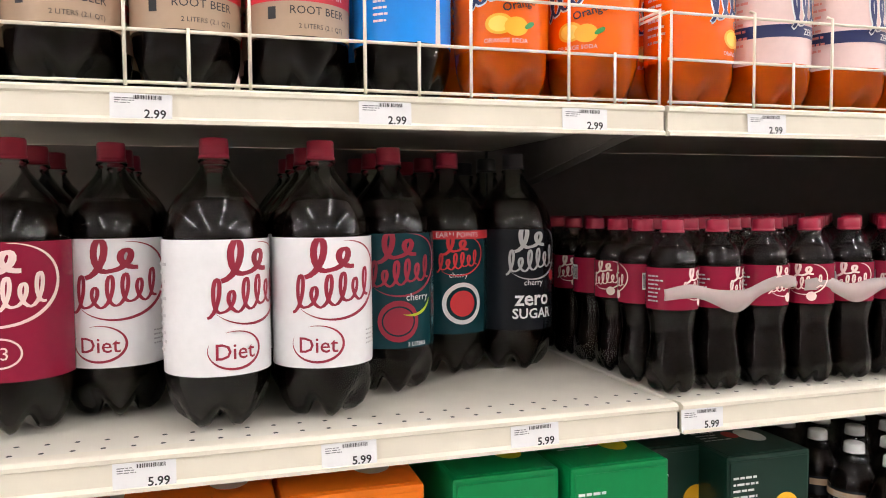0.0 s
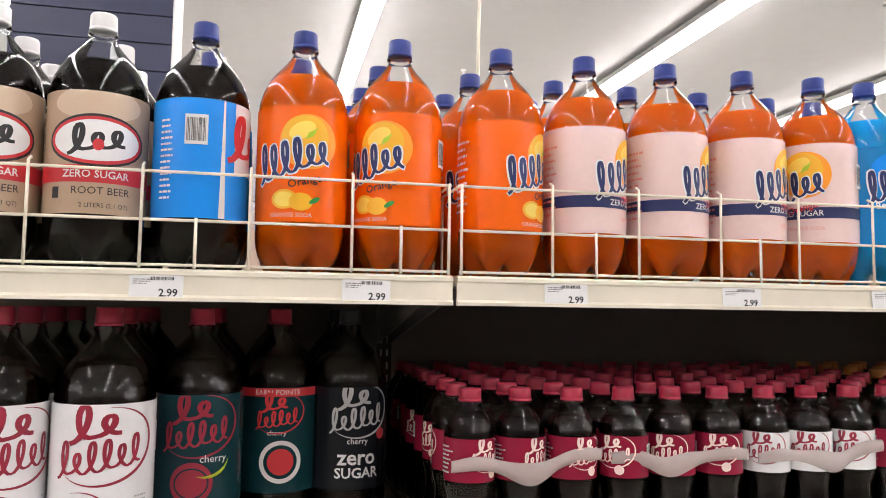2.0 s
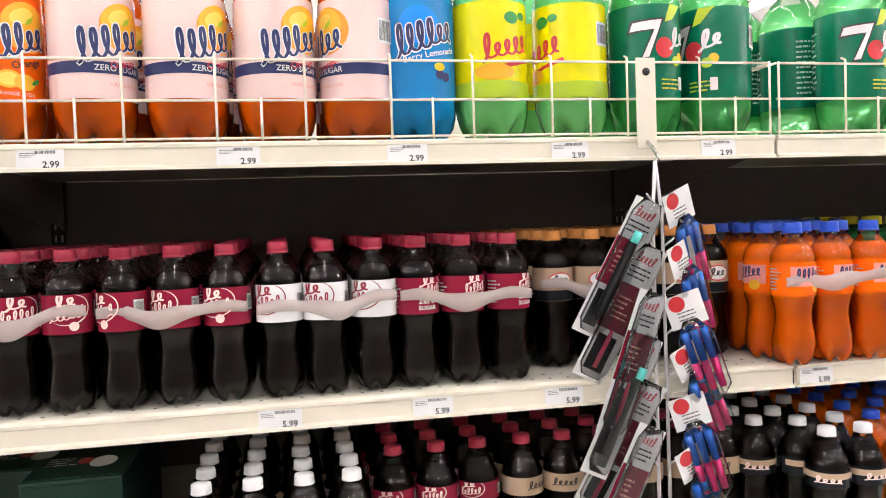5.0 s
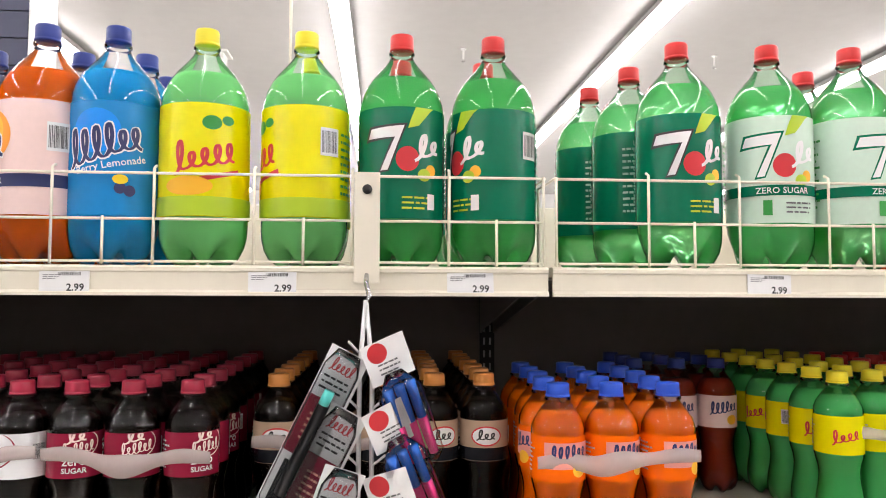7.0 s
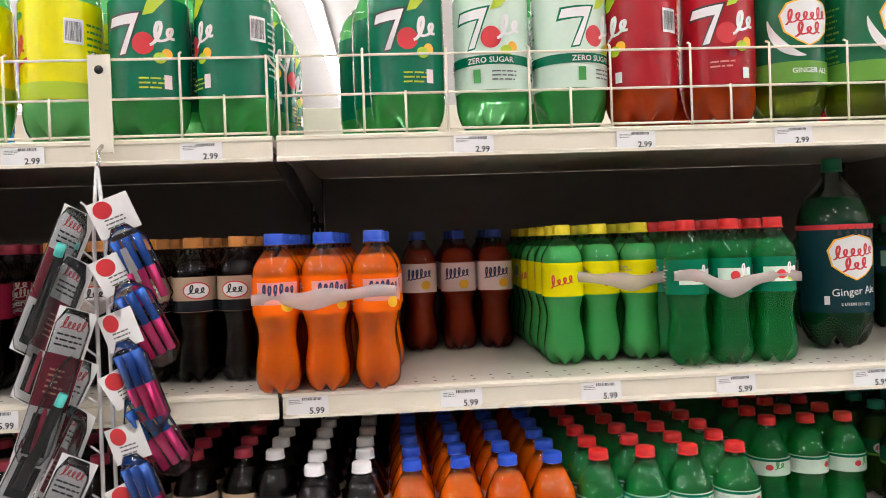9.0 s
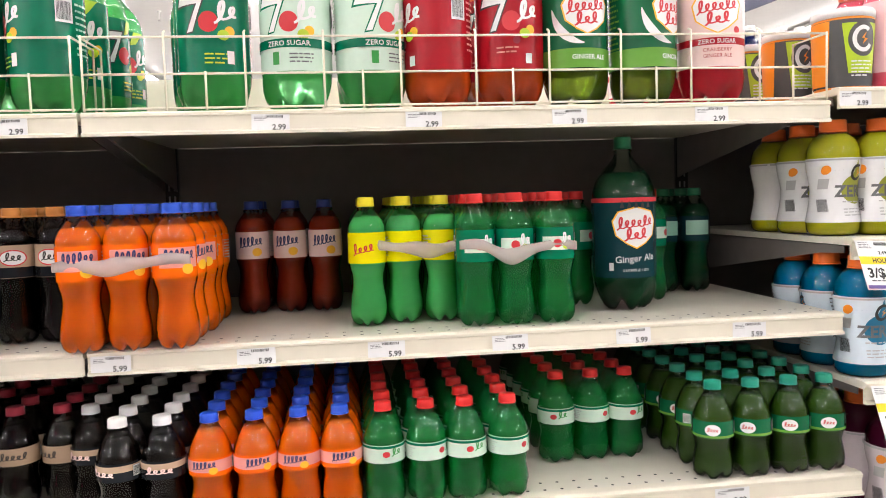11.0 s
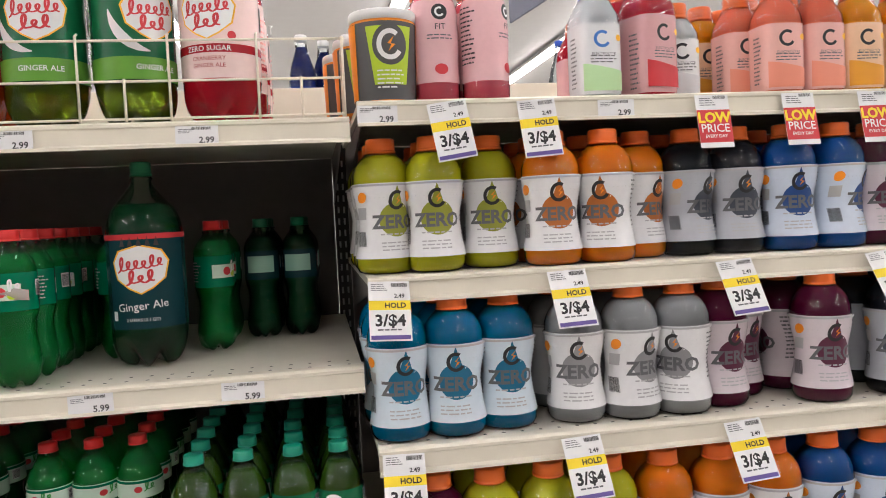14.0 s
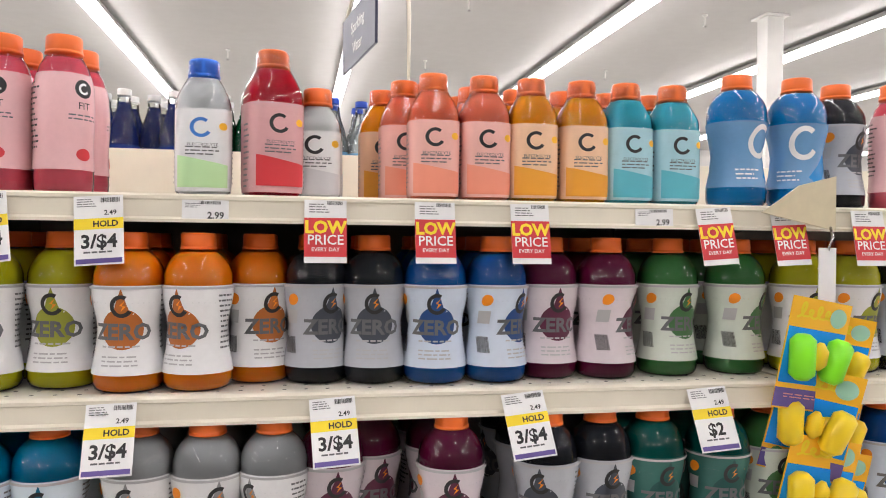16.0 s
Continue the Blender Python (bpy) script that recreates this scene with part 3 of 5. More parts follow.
def bottle(kind):
    """The pattern bottle of a kind; copies of it stand on the shelves."""
    if kind in MADE:
        return MADE[kind]
    k = KINDS[kind]
    p, sq = k["profile"], k.get("square", 0.0)
    lob = {"p2": (5, 0.020, 0.055), "pm": (5, 0.010, 0.03), "pb": (5, 0.007, 0.03)}.get(k["shape"])
    v, f = lathe(p, 40, lobes=lob, square=sq)
    f.append(tuple(reversed(range(40))))
    root = new(k["name"], mesh("bottle", v, f, k["shell"]))
    fill = k.get("fill", 0.84) * p[-1][0]
    inner = [(z + 0.0015, r - 0.0016) for z, r in p if z < fill - 0.004]
    inner.append((fill, radius_of(p, fill) - 0.0016))
    if k["drink"] is not None:
        v, f = lathe_closed(inner, 40, lobes=lob, square=sq)
        part("drink", mesh("drink", v, f, k["drink"]), root, k.get("drink_label", ""))
    z0, z1, base, prints = k["label"]
    part("label", label_mesh("label", p, z0, z1, base, prints, square=sq), root, k.get("label_label", ""))
    cz, cr, ch = k["cap"]
    c = part("cap", cap_mesh(cr, ch, k["cap_mat"]), root)
    c.location = (0, 0, cz)
    tagged(root, k["says"], k.get("category", "bottle"), k["group"])
    MADE[kind] = root
    return root


USED = set()


def stand(kind, x, y, z, turn=0.0):
    ob = bottle(kind)
    m = pose(x, y, z, 0, 0, turn)
    if kind not in USED:
        USED.add(kind)
        ob.matrix_basis = m
        return ob
    return copy_thing(ob, m)


# ---------- what stands on the shelves ----------
CLEAR = pet("clear_plastic", (0.96, 0.97, 0.97))
GREENP = pet("green_plastic", (0.86, 1.0, 0.89))
COLA = drink("cola", (0.004, 0.002, 0.0015))
ORNG = clear_drink("orange_soda", (1.0, 0.5, 0.1), (1.0, 0.19, 0.001), 0.97, 0.05)
BLUED = clear_drink("blue_soda", (0.3, 0.75, 1.0), (0.008, 0.50, 1.0), 0.95, 0.08)
SQD = clear_drink("citrus_soda", (0.72, 1.0, 0.75), (0.46, 1.0, 0.46), 0.85, 0.1)
LIME = clear_drink("lime_clear", (0.70, 1.0, 0.76), (0.24, 1.0, 0.38), 0.38, 0.12)
# darker copies of both drinks: lower-shelf shade put into the colour
LIME_SHADED = clear_drink("lime_shaded", (0.34, 0.92, 0.50), (0.02, 0.42, 0.14), 0.5, 0.15)
SQ_SHADED = clear_drink("citrus_shaded", (0.5, 0.95, 0.55), (0.16, 0.72, 0.26), 0.8, 0.1)
REDD = clear_drink("red_soda", (1.0, 0.42, 0.2), (1.0, 0.15, 0.015), 0.65, 0.12)
GALE = clear_drink("ginger_ale", (0.70, 0.74, 0.20), (0.27, 0.34, 0.01), 0.45, 0.2)
CRAN = clear_drink("cranberry_soda", (1.0, 0.2, 0.28), (0.98, 0.02, 0.06), 0.7, 0.2)
DKG = drink("dark_green_soda", (0.004, 0.05, 0.022), 0.1)
MAR = drink("dark_berry", (0.16, 0.006, 0.03))
WATER = drink("water", (0.9, 0.95, 0.97), 0.9)


def capm(n, rgb):
    return paint(n, rgb, 0.4, grain=0.03)


C_MAR, C_BLU, C_WHT = capm("maroon_cap", (0.34, 0.015, 0.045)), capm("blue_cap", (0.012, 0.035, 0.24)), capm("white_cap", (0.82, 0.82, 0.82))
C_RED, C_YEL, C_GRN = capm("red_cap", (0.66, 0.02, 0.02)), capm("yellow_cap", (0.85, 0.72, 0.02)), capm("green_cap", (0.0, 0.14, 0.06))
C_BLK, C_ORG, C_TAN = capm("black_cap", (0.02, 0.02, 0.025)), capm("orange_cap", (0.85, 0.16, 0.02)), capm("tan_cap", (0.62, 0.24, 0.05))
C_BRB, C_TEA = capm("bright_blue_cap", (0.015, 0.08, 0.55)), capm("teal_cap", (0.0, 0.24, 0.15))


def lab(n, rgb, rough=0.24):
    m = paint("label_" + n, rgb, rough, grain=0.03, scale=120)
    m.node_tree.nodes["Principled BSDF"].inputs["Specular IOR Level"].default_value = 0.3
    return m


L_WHT, L_TAN, L_SKY = lab("white", (0.82, 0.82, 0.83)), lab("tan", (0.50, 0.36, 0.25)), lab("sky", (0.01, 0.29, 0.90))
L_ORG, L_PNK, L_BLU = lab("orange", (1.0, 0.15, 0.001)), lab("pale_pink", (0.88, 0.66, 0.63)), lab("blue", (0.01, 0.24, 0.60))
L_YEL, L_GRN, L_PGR = lab("yellow", (0.85, 0.78, 0.0)), lab("green", (0.0, 0.17, 0.085)), lab("pale_green", (0.62, 0.78, 0.66))
L_RED, L_DRD, L_TEA = lab("red", (0.42, 0.01, 0.02)), lab("maroon", (0.26, 0.012, 0.04)), lab("dark_teal", (0.008, 0.045, 0.055))
L_BLK, L_CGR, L_LGR = lab("black", (0.012, 0.014, 0.018)), lab("leaf_green", (0.006, 0.13, 0.05)), lab("light_green", (0.14, 0.36, 0.05))
SUNI = paint("sun_ink", (0.95, 0.50, 0.02), 0.4, grain=0)
HALO = paint("halo_ink", (1.0, 0.36, 0.02), 0.4, grain=0)
GLINT = paint("glint_ink", (1.0, 0.72, 0.12), 0.4, grain=0)
PINKI = paint("pink_ink", (0.80, 0.30, 0.26), 0.4, grain=0)
TANI = paint("foam_ink", (0.62, 0.47, 0.34), 0.4, grain=0)
MINT = paint("mint_ink", (0.35, 0.62, 0.5), 0.4, grain=0)
LIMEI = paint("lime_ink", (0.45, 0.62, 0.02), 0.4, grain=0)


def side_print(r, h, ink, code=WHITE):
    """The back panel of a sleeve: bar code and small print."""
    u = math.pi * r * 0.62
    return [(lines(0.034, h * 0.6, 9, 3), u + 0.035, h * 0.5, ink), (rect(0.026, 0.036), u, h * 0.68, code), (barcode(0.022, 0.028, 5), u, h * 0.68, INK),
            (lines(0.034, h * 0.7, 11, 4), -u, h * 0.5, ink)]


def oval_mark(ink_a, ink_b, ink_c):
    return [(disc(0.056, 0.031), 0, 0.085, INK), (disc(0.053, 0.028), 0, 0.085, ink_a), (disc(0.049, 0.024), 0, 0.085, WHITE),
            (at(mark(0.062, 0.024, 3, 4, 0.3), 0, 0, 8), 0, 0.085, ink_b), (disc(0.006, 0.007), 0.001, 0.08, ink_c)]


def sun_mark(ink, low):
    return [(disc(0.036, 0.034), 0.020, 0.098, HALO), (disc(0.029, 0.027), 0.016, 0.104, SUNI), (at(disc(0.017, 0.010), 0, 0, 25), 0.012, 0.112, GLINT),
            (at(mark(0.094, 0.036, 6, 11, 0.75), 0, 0, 16), 0.0, 0.076, WHITE), (at(mark(0.092, 0.034, 6, 11, 0.30), 0, 0, 16), 0.0, 0.0762, ink),
            (at(poly((-0.008, 0), (0.0, 0.004), (0.012, 0.002), (0.002, -0.003)), 0, 0, 40), 0.022, 0.106, LIMEI), (at(words("Orange", 0.0095, 0.012), 0, 0, 14), 0.016, 0.050, low)]


def pepper_mark(ink, v=0.095, k=1.0):
    return [(at(mark(0.05 * k, 0.026 * k, 2, 8, 0.2), 0, 0, 8), -0.004 * k, v + 0.024 * k, ink), (at(mark(0.084 * k, 0.026 * k, 6, 21, 0.2), 0, 0, 8), 0, v - 0.008 * k, ink),
            (at(arc(0.05 * k, 0.038 * k, 0.0035 * k, -150, 75, 40, True), 0, 0, 12), 0.004 * k, v + 0.004 * k, ink)]


def seven_mark(edge):
    return [(poly((-0.04, 0.028), (0.012, 0.032), (-0.012, -0.03), (-0.026, -0.032), (-0.008, 0.012), (-0.046, 0.008)), -0.01, 0.09, edge),
            (poly((-0.037, 0.025), (0.008, 0.029), (-0.013, -0.028), (-0.023, -0.029), (-0.004, 0.014), (-0.042, 0.012)), -0.01, 0.09, WHITE),
            (disc(0.015, 0.016), 0.002, 0.076, RED), (at(mark(0.036, 0.022, 2, 3, 0.34), 0, 0, 14, 0.2), 0.03, 0.09, WHITE),
            (disc(0.008, 0.008), 0.034, 0.062, SUNI), (disc(0.009, 0.008), 0.024, 0.056, LIMEI),
            (poly((-0.006, 0.0), (0.004, 0.03), (0.03, 0.03), (0.008, 0.004)), 0.008, 0.115, LIMEI)]


def shield_mark(v=0.085):
    sh = poly((-0.04, 0.012), (-0.03, 0.028), (0.0, 0.036), (0.03, 0.028), (0.04, 0.012), (0.034, -0.012), (0.016, -0.026), (0, -0.034), (-0.016, -0.026), (-0.034, -0.012))
    big = ([(x * 1.07, y * 1.07) for x, y in sh[0]], sh[1])
    return [(big, 0, v, SUNI), (sh, 0, v, WHITE), (at(mark(0.066, 0.016, 6, 5, 0.26), 0, 0, 6), 0, v + 0.009, RED), (at(mark(0.04, 0.015, 3, 6, 0.26), 0, 0, 6), 0.0, v - 0.012, RED),
            (join(*[at(poly((-0.004, 0), (0.004, 0), (0, 0.014)), -0.024 + 0.012 * i, 0) for i in range(5)]), 0, v + 0.036, INK)]


A2 = dict(shape="p2", profile=P2, cap=(0.292, 0.0158, 0.022), fill=0.83, group="two-litre bottles", name="two_litre_bottle", category="soda bottle", shell=CLEAR)
AM = dict(shape="pm", profile=PM, cap=(0.203, 0.0142, 0.016), fill=0.86, group="six-pack bottles", name="six_pack_bottle", category="soda bottle", shell=CLEAR)
AB = dict(shape="pb", profile=PB, cap=(0.146, 0.0135, 0.013), fill=0.86, group="single-serve bottles", name="small_soda_bottle", category="soda bottle", shell=CLEAR)
AG = dict(shape="pg", profile=PG, cap=(0.183, 0.0228, 0.022), fill=0.90, group="sports drink bottles", name="sports_drink_bottle", category="sports drink", shell=CLEAR, cap_mat=C_ORG)
LZ0, LZ1 = 0.062, 0.205
R2 = 0.0568
KINDS = {}


def two_litre(key, drink_, cap_mat, base, prints, says, shell=CLEAR, fill=0.80):
    KINDS[key] = dict(A2, drink=drink_, cap_mat=cap_mat, shell=shell, fill=fill, label=(LZ0, LZ1, base, prints), says=says)


H2 = LZ1 - LZ0
two_litre("root", COLA, C_WHT, L_TAN, [(at(rect(0.34, 0.02), 0, 0), 0, 0.046, RED), (words("ZERO SUGAR", 0.0085, 0.01), 0, 0.046, WHITE), (words("ROOT BEER", 0.0085), 0.006, 0.027, INK),
          (words("2 LITERS (2.1 QT)", 0.005), 0.01, 0.010, INK), (rect(0.009, 0.013), -0.045, 0.024, INK), (disc(0.05, 0.02), 0.0, 0.128, TANI)] + oval_mark(RED, INK, RED) + side_print(R2, H2, GREY),
          "two-litre dark root beer bottle, tan label, white cap")
two_litre("sky", COLA, C_BLU, L_SKY, [(rect(0.055, 0.085), 0.055, 0.1, WHITE), (at(mark(0.06, 0.04, 2, 2, 0.36), 0, 0, 5), 0.05, 0.095, RED), (poly((-0.004, -0.06), (0.004, -0.06), (0.001, 0.09), (-0.001, 0.09)), 0.012, 0.06, WHITE),
          (rect(0.026, 0.036), -0.02, 0.105, WHITE), (barcode(0.022, 0.028, 5), -0.02, 0.105, INK), (lines(0.02, 0.1, 14, 2), -0.055, 0.07, WHITE)],
          "two-litre dark cola bottle, sky blue label, blue cap")
OR2 = sun_mark(NAVY, INK) + [(disc(0.016, 0.012), -0.008, 0.027, SUNI), (disc(0.012, 0.009), -0.008, 0.027, GLINT), (disc(0.014, 0.011), 0.012, 0.024, SUNI), (at(disc(0.007, 0.003), 0, 0, 30), 0.028, 0.026, GREENI), (words("ORANGE SODA", 0.005), 0, 0.008, L_PNK)]
two_litre("orange", ORNG, C_BLU, L_ORG, OR2 + side_print(R2, H2, L_PNK), "two-litre bright orange soda bottle, orange label, blue cap")
two_litre("orange_zero", ORNG, C_BLU, L_PNK, [(rect(0.354, 0.016), 0, 0.042, NAVY), (words("ZERO SUGAR", 0.008, 0.01), 0.01, 0.042, WHITE)] + sun_mark(NAVY, RED) + [(words("ORANGE SODA", 0.005), 0.02, 0.02, PINKI)]
          + side_print(R2, H2, PINKI), "two-litre orange soda bottle, pale pink label, blue cap")
two_litre("berry", BLUED, C_BLU, L_BLU, [(disc(0.03, 0.028), -0.01, 0.105, L_SKY), (at(mark(0.094, 0.036, 6, 11, 0.75), 0, 0, 16), 0, 0.088, WHITE), (at(mark(0.092, 0.034, 6, 11, 0.3), 0, 0, 16), 0, 0.0882, NAVY),
          (at(words("Berry Lemonade", 0.009, 0.01), 0, 0, 12), 0.008, 0.064, WHITE), (disc(0.007, 0.007), 0.02, 0.034, NAVY), (disc(0.007, 0.007), 0.031, 0.031, NAVY), (disc(0.009, 0.006), 0.02, 0.045, YEL)]
          + side_print(R2, H2, WHITE), "two-litre bright blue soda bottle, blue label, blue cap")
two_litre("grapefruit", SQD, C_YEL, L_YEL, [(at(mark(0.078, 0.03, 5, 14, 0.3), 0, 0, 12), 0, 0.075, RED), (at(rect(0.055, 0.006), 0, 0, 14), 0.018, 0.052, RED), (disc(0.012, 0.009), 0.008, 0.118, GREENI), (disc(0.008, 0.006), 0.028, 0.122, GREENI),
          (rect(0.354, 0.024), 0, 0.013, LIMEI), (disc(0.03, 0.012), -0.02, 0.038, SUNI)] + side_print(R2, H2, GREENI), "two-litre pale green citrus soda bottle, yellow label and cap", GREENP)
two_litre("lime", LIME, C_RED, L_GRN, seven_mark(INK) + [(lines(0.05, 0.02, 3, 5), 0.02, 0.02, LIMEI), (rect(0.011, 0.02), 0.034, 0.022, WHITE)] + side_print(R2, H2, MINT), "two-litre clear green soda bottle, dark green label, red cap", GREENP)
two_litre("lime_zero", LIME, C_RED, L_PGR, seven_mark(L_GRN) + [(rect(0.354, 0.014), 0, 0.043, L_GRN), (words("ZERO SUGAR", 0.008, 0.01), 0.0, 0.043, WHITE), (rect(0.011, 0.02), -0.02, 0.02, GREENI), (lines(0.04, 0.018, 3, 8), 0.022, 0.02, GREY)]
          + side_print(R2, H2, GREENI), "two-litre clear green soda bottle, pale label, red cap", GREENP)
two_litre("cherry_red", REDD, C_RED, L_RED, seven_mark(INK) + [(disc(0.006, 0.006), 0.01, 0.045, MAROON), (lines(0.045, 0.014, 2, 5), 0.0, 0.03, PINKI), (rect(0.011, 0.016), 0.03, 0.016, WHITE)] + side_print(R2, H2, PINKI),
          "two-litre red soda bottle, dark red label, red cap")
two_litre("ginger", GALE, C_GRN, L_CGR, [(at(arc(0.06, 0.07, 0.014, 190, 265, 20, True), 0, 0), 0.0, 0.11, WHITE), (rect(0.354, 0.032), 0, 0.016, L_LGR), (words("GINGER ALE", 0.0075, 0.01), 0.004, 0.018, WHITE)] + shield_mark(0.09)
          + side_print(R2, H2, L_LGR), "two-litre green ginger ale bottle, green label and cap", GREENP)
two_litre("cranberry", CRAN, C_WHT, L_PNK, [(rect(0.354, 0.012), 0, 0.042, L_RED), (words("ZERO SUGAR", 0.0075, 0.01), 0, 0.042, WHITE), (words("CRANBERRY", 0.006), 0, 0.028, L_RED), (words("GINGER ALE", 0.006), 0, 0.018, L_RED), (disc(0.006, 0.006), 0.034, 0.06, RED)]
          + shield_mark(0.09) + side_print(R2, H2, PINKI), "two-litre red cranberry soda bottle, pale label, white cap")
DIET = pepper_mark(MAROON, 0.092, 1.12) + [(words("Diet", 0.017, 0.008), -0.02, 0.026, MAROON), (at(arc(0.028, 0.02, 0.003, -200, 110, 40, True), 0, 0), -0.02, 0.027, MAROON), (lines(0.02, 0.02, 4, 9), 0.05, 0.03, LGREY)]
two_litre("diet", COLA, C_MAR, L_WHT, DIET + side_print(R2, H2, LGREY), "two-litre dark diet soda bottle, white label, maroon cap")
two_litre("full", COLA, C_MAR, L_DRD, pepper_mark(L_PNK, 0.095, 1.1) + [(arc(0.02, 0.015, 0.002), 0, 0.03, L_PNK), (words("23", 0.013), 0, 0.03, L_PNK)] + side_print(R2, H2, L_PNK), "two-litre dark soda bottle, maroon label, maroon cap")
two_litre("cherry", COLA, C_MAR, L_TEA, pepper_mark(MAROON, 0.1, 1.0) + [(words("cherry", 0.009), 0.022, 0.064, WHITE), (disc(0.026, 0.026), -0.004, 0.034, MAROON), (arc(0.02, 0.018, 0.002, 0, 360), -0.004, 0.034, L_TEA),
          (at(arc(0.03, 0.025, 0.004, 250, 350, 16, True), 0, 0), 0.012, 0.066, LIMEI), (words("2 LITERS", 0.005), 0.02, 0.005, WHITE)], "two-litre dark cherry soda bottle, dark teal label, maroon cap")
two_litre("points", COLA, C_MAR, L_TEA, [(rect(0.354, 0.012), 0, 0.137, RED), (words("EARN POINTS", 0.007), 0, 0.137, WHITE), (arc(0.026, 0.026, 0.006), 0.006, 0.042, WHITE), (disc(0.018, 0.018), 0.006, 0.042, RED),
          (words("cherry", 0.007), 0, 0.082, WHITE)] + pepper_mark(RED, 0.105, 0.7), "two-litre dark cherry soda bottle with a red printed band")
two_litre("zero", COLA, C_BLK, L_BLK, pepper_mark(LGREY, 0.105, 0.95) + [(words("cherry", 0.008), 0.0, 0.068, WHITE), (words("zero", 0.021, 0.02), 0, 0.046, WHITE), (words("SUGAR", 0.014, 0.02), 0, 0.024, WHITE), (disc(0.008, 0.008), 0.038, 0.076, RED)],
          "two-litre dark zero sugar soda bottle, black label and cap")
two_litre("big_ale", DKG, C_GRN, L_TEA, [(rect(0.354, 0.008), 0, 0.138, RED), (at(words("Ginger Ale", 0.012), 0, 0, 4), 0, 0.035, WHITE), (words("2 LITERS (2.1 QT)", 0.0045), 0, 0.014, WHITE), (rect(0.008, 0.014), -0.044, 0.02, WHITE)] + shield_mark(0.088),
          "two-litre dark green ginger ale bottle standing alone on a shelf", GREENP)


def mini(key, drink_, cap_mat, base, prints, says, shell=CLEAR):
    KINDS[key] = dict(AM, drink=drink_, cap_mat=cap_mat, shell=shell, label=(0.108, 0.160, base, prints), says=says)


RM = 0.0325
HM = 0.052
msun = [(at(mark(0.046, 0.015, 6, 11, 0.3), 0, 0, 8), 0, 0.032, NAVY), (disc(0.009, 0.008), 0.012, 0.013, SUNI)]
mback = [(rect(0.016, 0.022), 0.055, 0.03, WHITE), (barcode(0.014, 0.018, 2), 0.055, 0.03, INK), (lines(0.022, 0.036, 7, 6), -0.055, 0.026, LGREY)]
mini("m_maroon", COLA, C_MAR, L_DRD, pepper_mark(L_PNK, 0.03, 0.52) + [(disc(0.006, 0.006), 0.008, 0.01, L_PNK)] + mback, "small dark soda bottle, maroon label and cap, in a six-pack")
mini("m_diet", COLA, C_MAR, L_WHT, pepper_mark(MAROON, 0.03, 0.55) + mback, "small dark diet soda bottle, white label, maroon cap")
mini("m_zero", COLA, C_MAR, L_DRD, [(words("zero", 0.010, 0.01), -0.004, 0.02, WHITE), (words("SUGAR", 0.006, 0.01), -0.004, 0.009, WHITE)] + pepper_mark(L_PNK, 0.037, 0.42) + mback, "small dark zero sugar soda bottle, maroon label")
mini("m_root", COLA, C_TAN, L_TAN, [(rect(0.204, 0.018), 0, 0.008, L_BLK), (disc(0.02, 0.013), 0, 0.032, RED), (disc(0.018, 0.011), 0, 0.032, WHITE), (mark(0.024, 0.010, 3, 4), 0, 0.032, INK)] + mback, "small dark root beer bottle, tan label, orange-brown cap")
mini("m_orange", ORNG, C_BRB, L_ORG, [(rect(0.06, 0.03), 0, 0.03, PINKI)] + msun + mback, "small orange soda bottle, blue cap, in a six-pack")
# set-back row: orange soda with the shelf's shade put into its colour
mini("m_orange_back", drink("shaded_orange", (0.28, 0.03, 0.01)), C_BLU, L_PNK, msun + mback, "small amber-red soda bottle, pale label, dark blue cap")
mini("m_grapefruit", SQ_SHADED, C_YEL, L_YEL, [(at(mark(0.036, 0.014, 4, 14), 0, 0, 12), 0, 0.024, RED)] + mback, "small green citrus soda bottle, yellow label and cap", GREENP)
mini("m_lime", LIME_SHADED, C_RED, L_GRN, [(rect(0.05, 0.022), 0, 0.026, L_PGR), (disc(0.007, 0.007), 0.0, 0.026, RED), (disc(0.006, 0.006), 0.014, 0.022, LIMEI), (at(mark(0.018, 0.014, 2, 4), 0, 0, 10), 0.016, 0.032, WHITE)] + mback,
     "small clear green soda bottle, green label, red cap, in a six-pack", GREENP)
mini("m_ale", DKG, C_GRN, L_TEA, [(rect(0.05, 0.03), 0, 0.028, MINT)] + mback, "small dark green soda bottle, dark cap", GREENP)


def single(key, drink_, cap_mat, base, prints, says, shell=CLEAR):
    KINDS[key] = dict(AB, drink=drink_, cap_mat=cap_mat, shell=shell, label=(0.071, 0.0985, base, [(([(a * 0.8, c * 0.66) for a, c in s[0]], s[1]), u * 0.88, v * 0.68, m) for s, u, v, m in prints]), says=says)


bback = [(rect(0.016, 0.024), 0.06, 0.02, WHITE), (barcode(0.014, 0.02, 2), 0.06, 0.02, INK), (lines(0.022, 0.03, 6, 6), -0.06, 0.02, LGREY)]
single("b_dark", COLA, C_MAR, L_TAN, [(mark(0.05, 0.014, 5, 5), 0, 0.02, INK)] + bback, "single dark soda bottle, pale label, maroon cap")
single("b_maroon", COLA, C_MAR, L_DRD, pepper_mark(L_PNK, 0.024, 0.5) + bback, "single dark soda bottle, maroon label and cap")
single("b_white", COLA, C_WHT, L_BLK, [(rect(0.226, 0.014), 0, 0.028, L_TAN), (mark(0.05, 0.012, 4, 4), 0, 0.018, L_PNK)] + bback, "single dark root beer bottle, dark label, white cap")
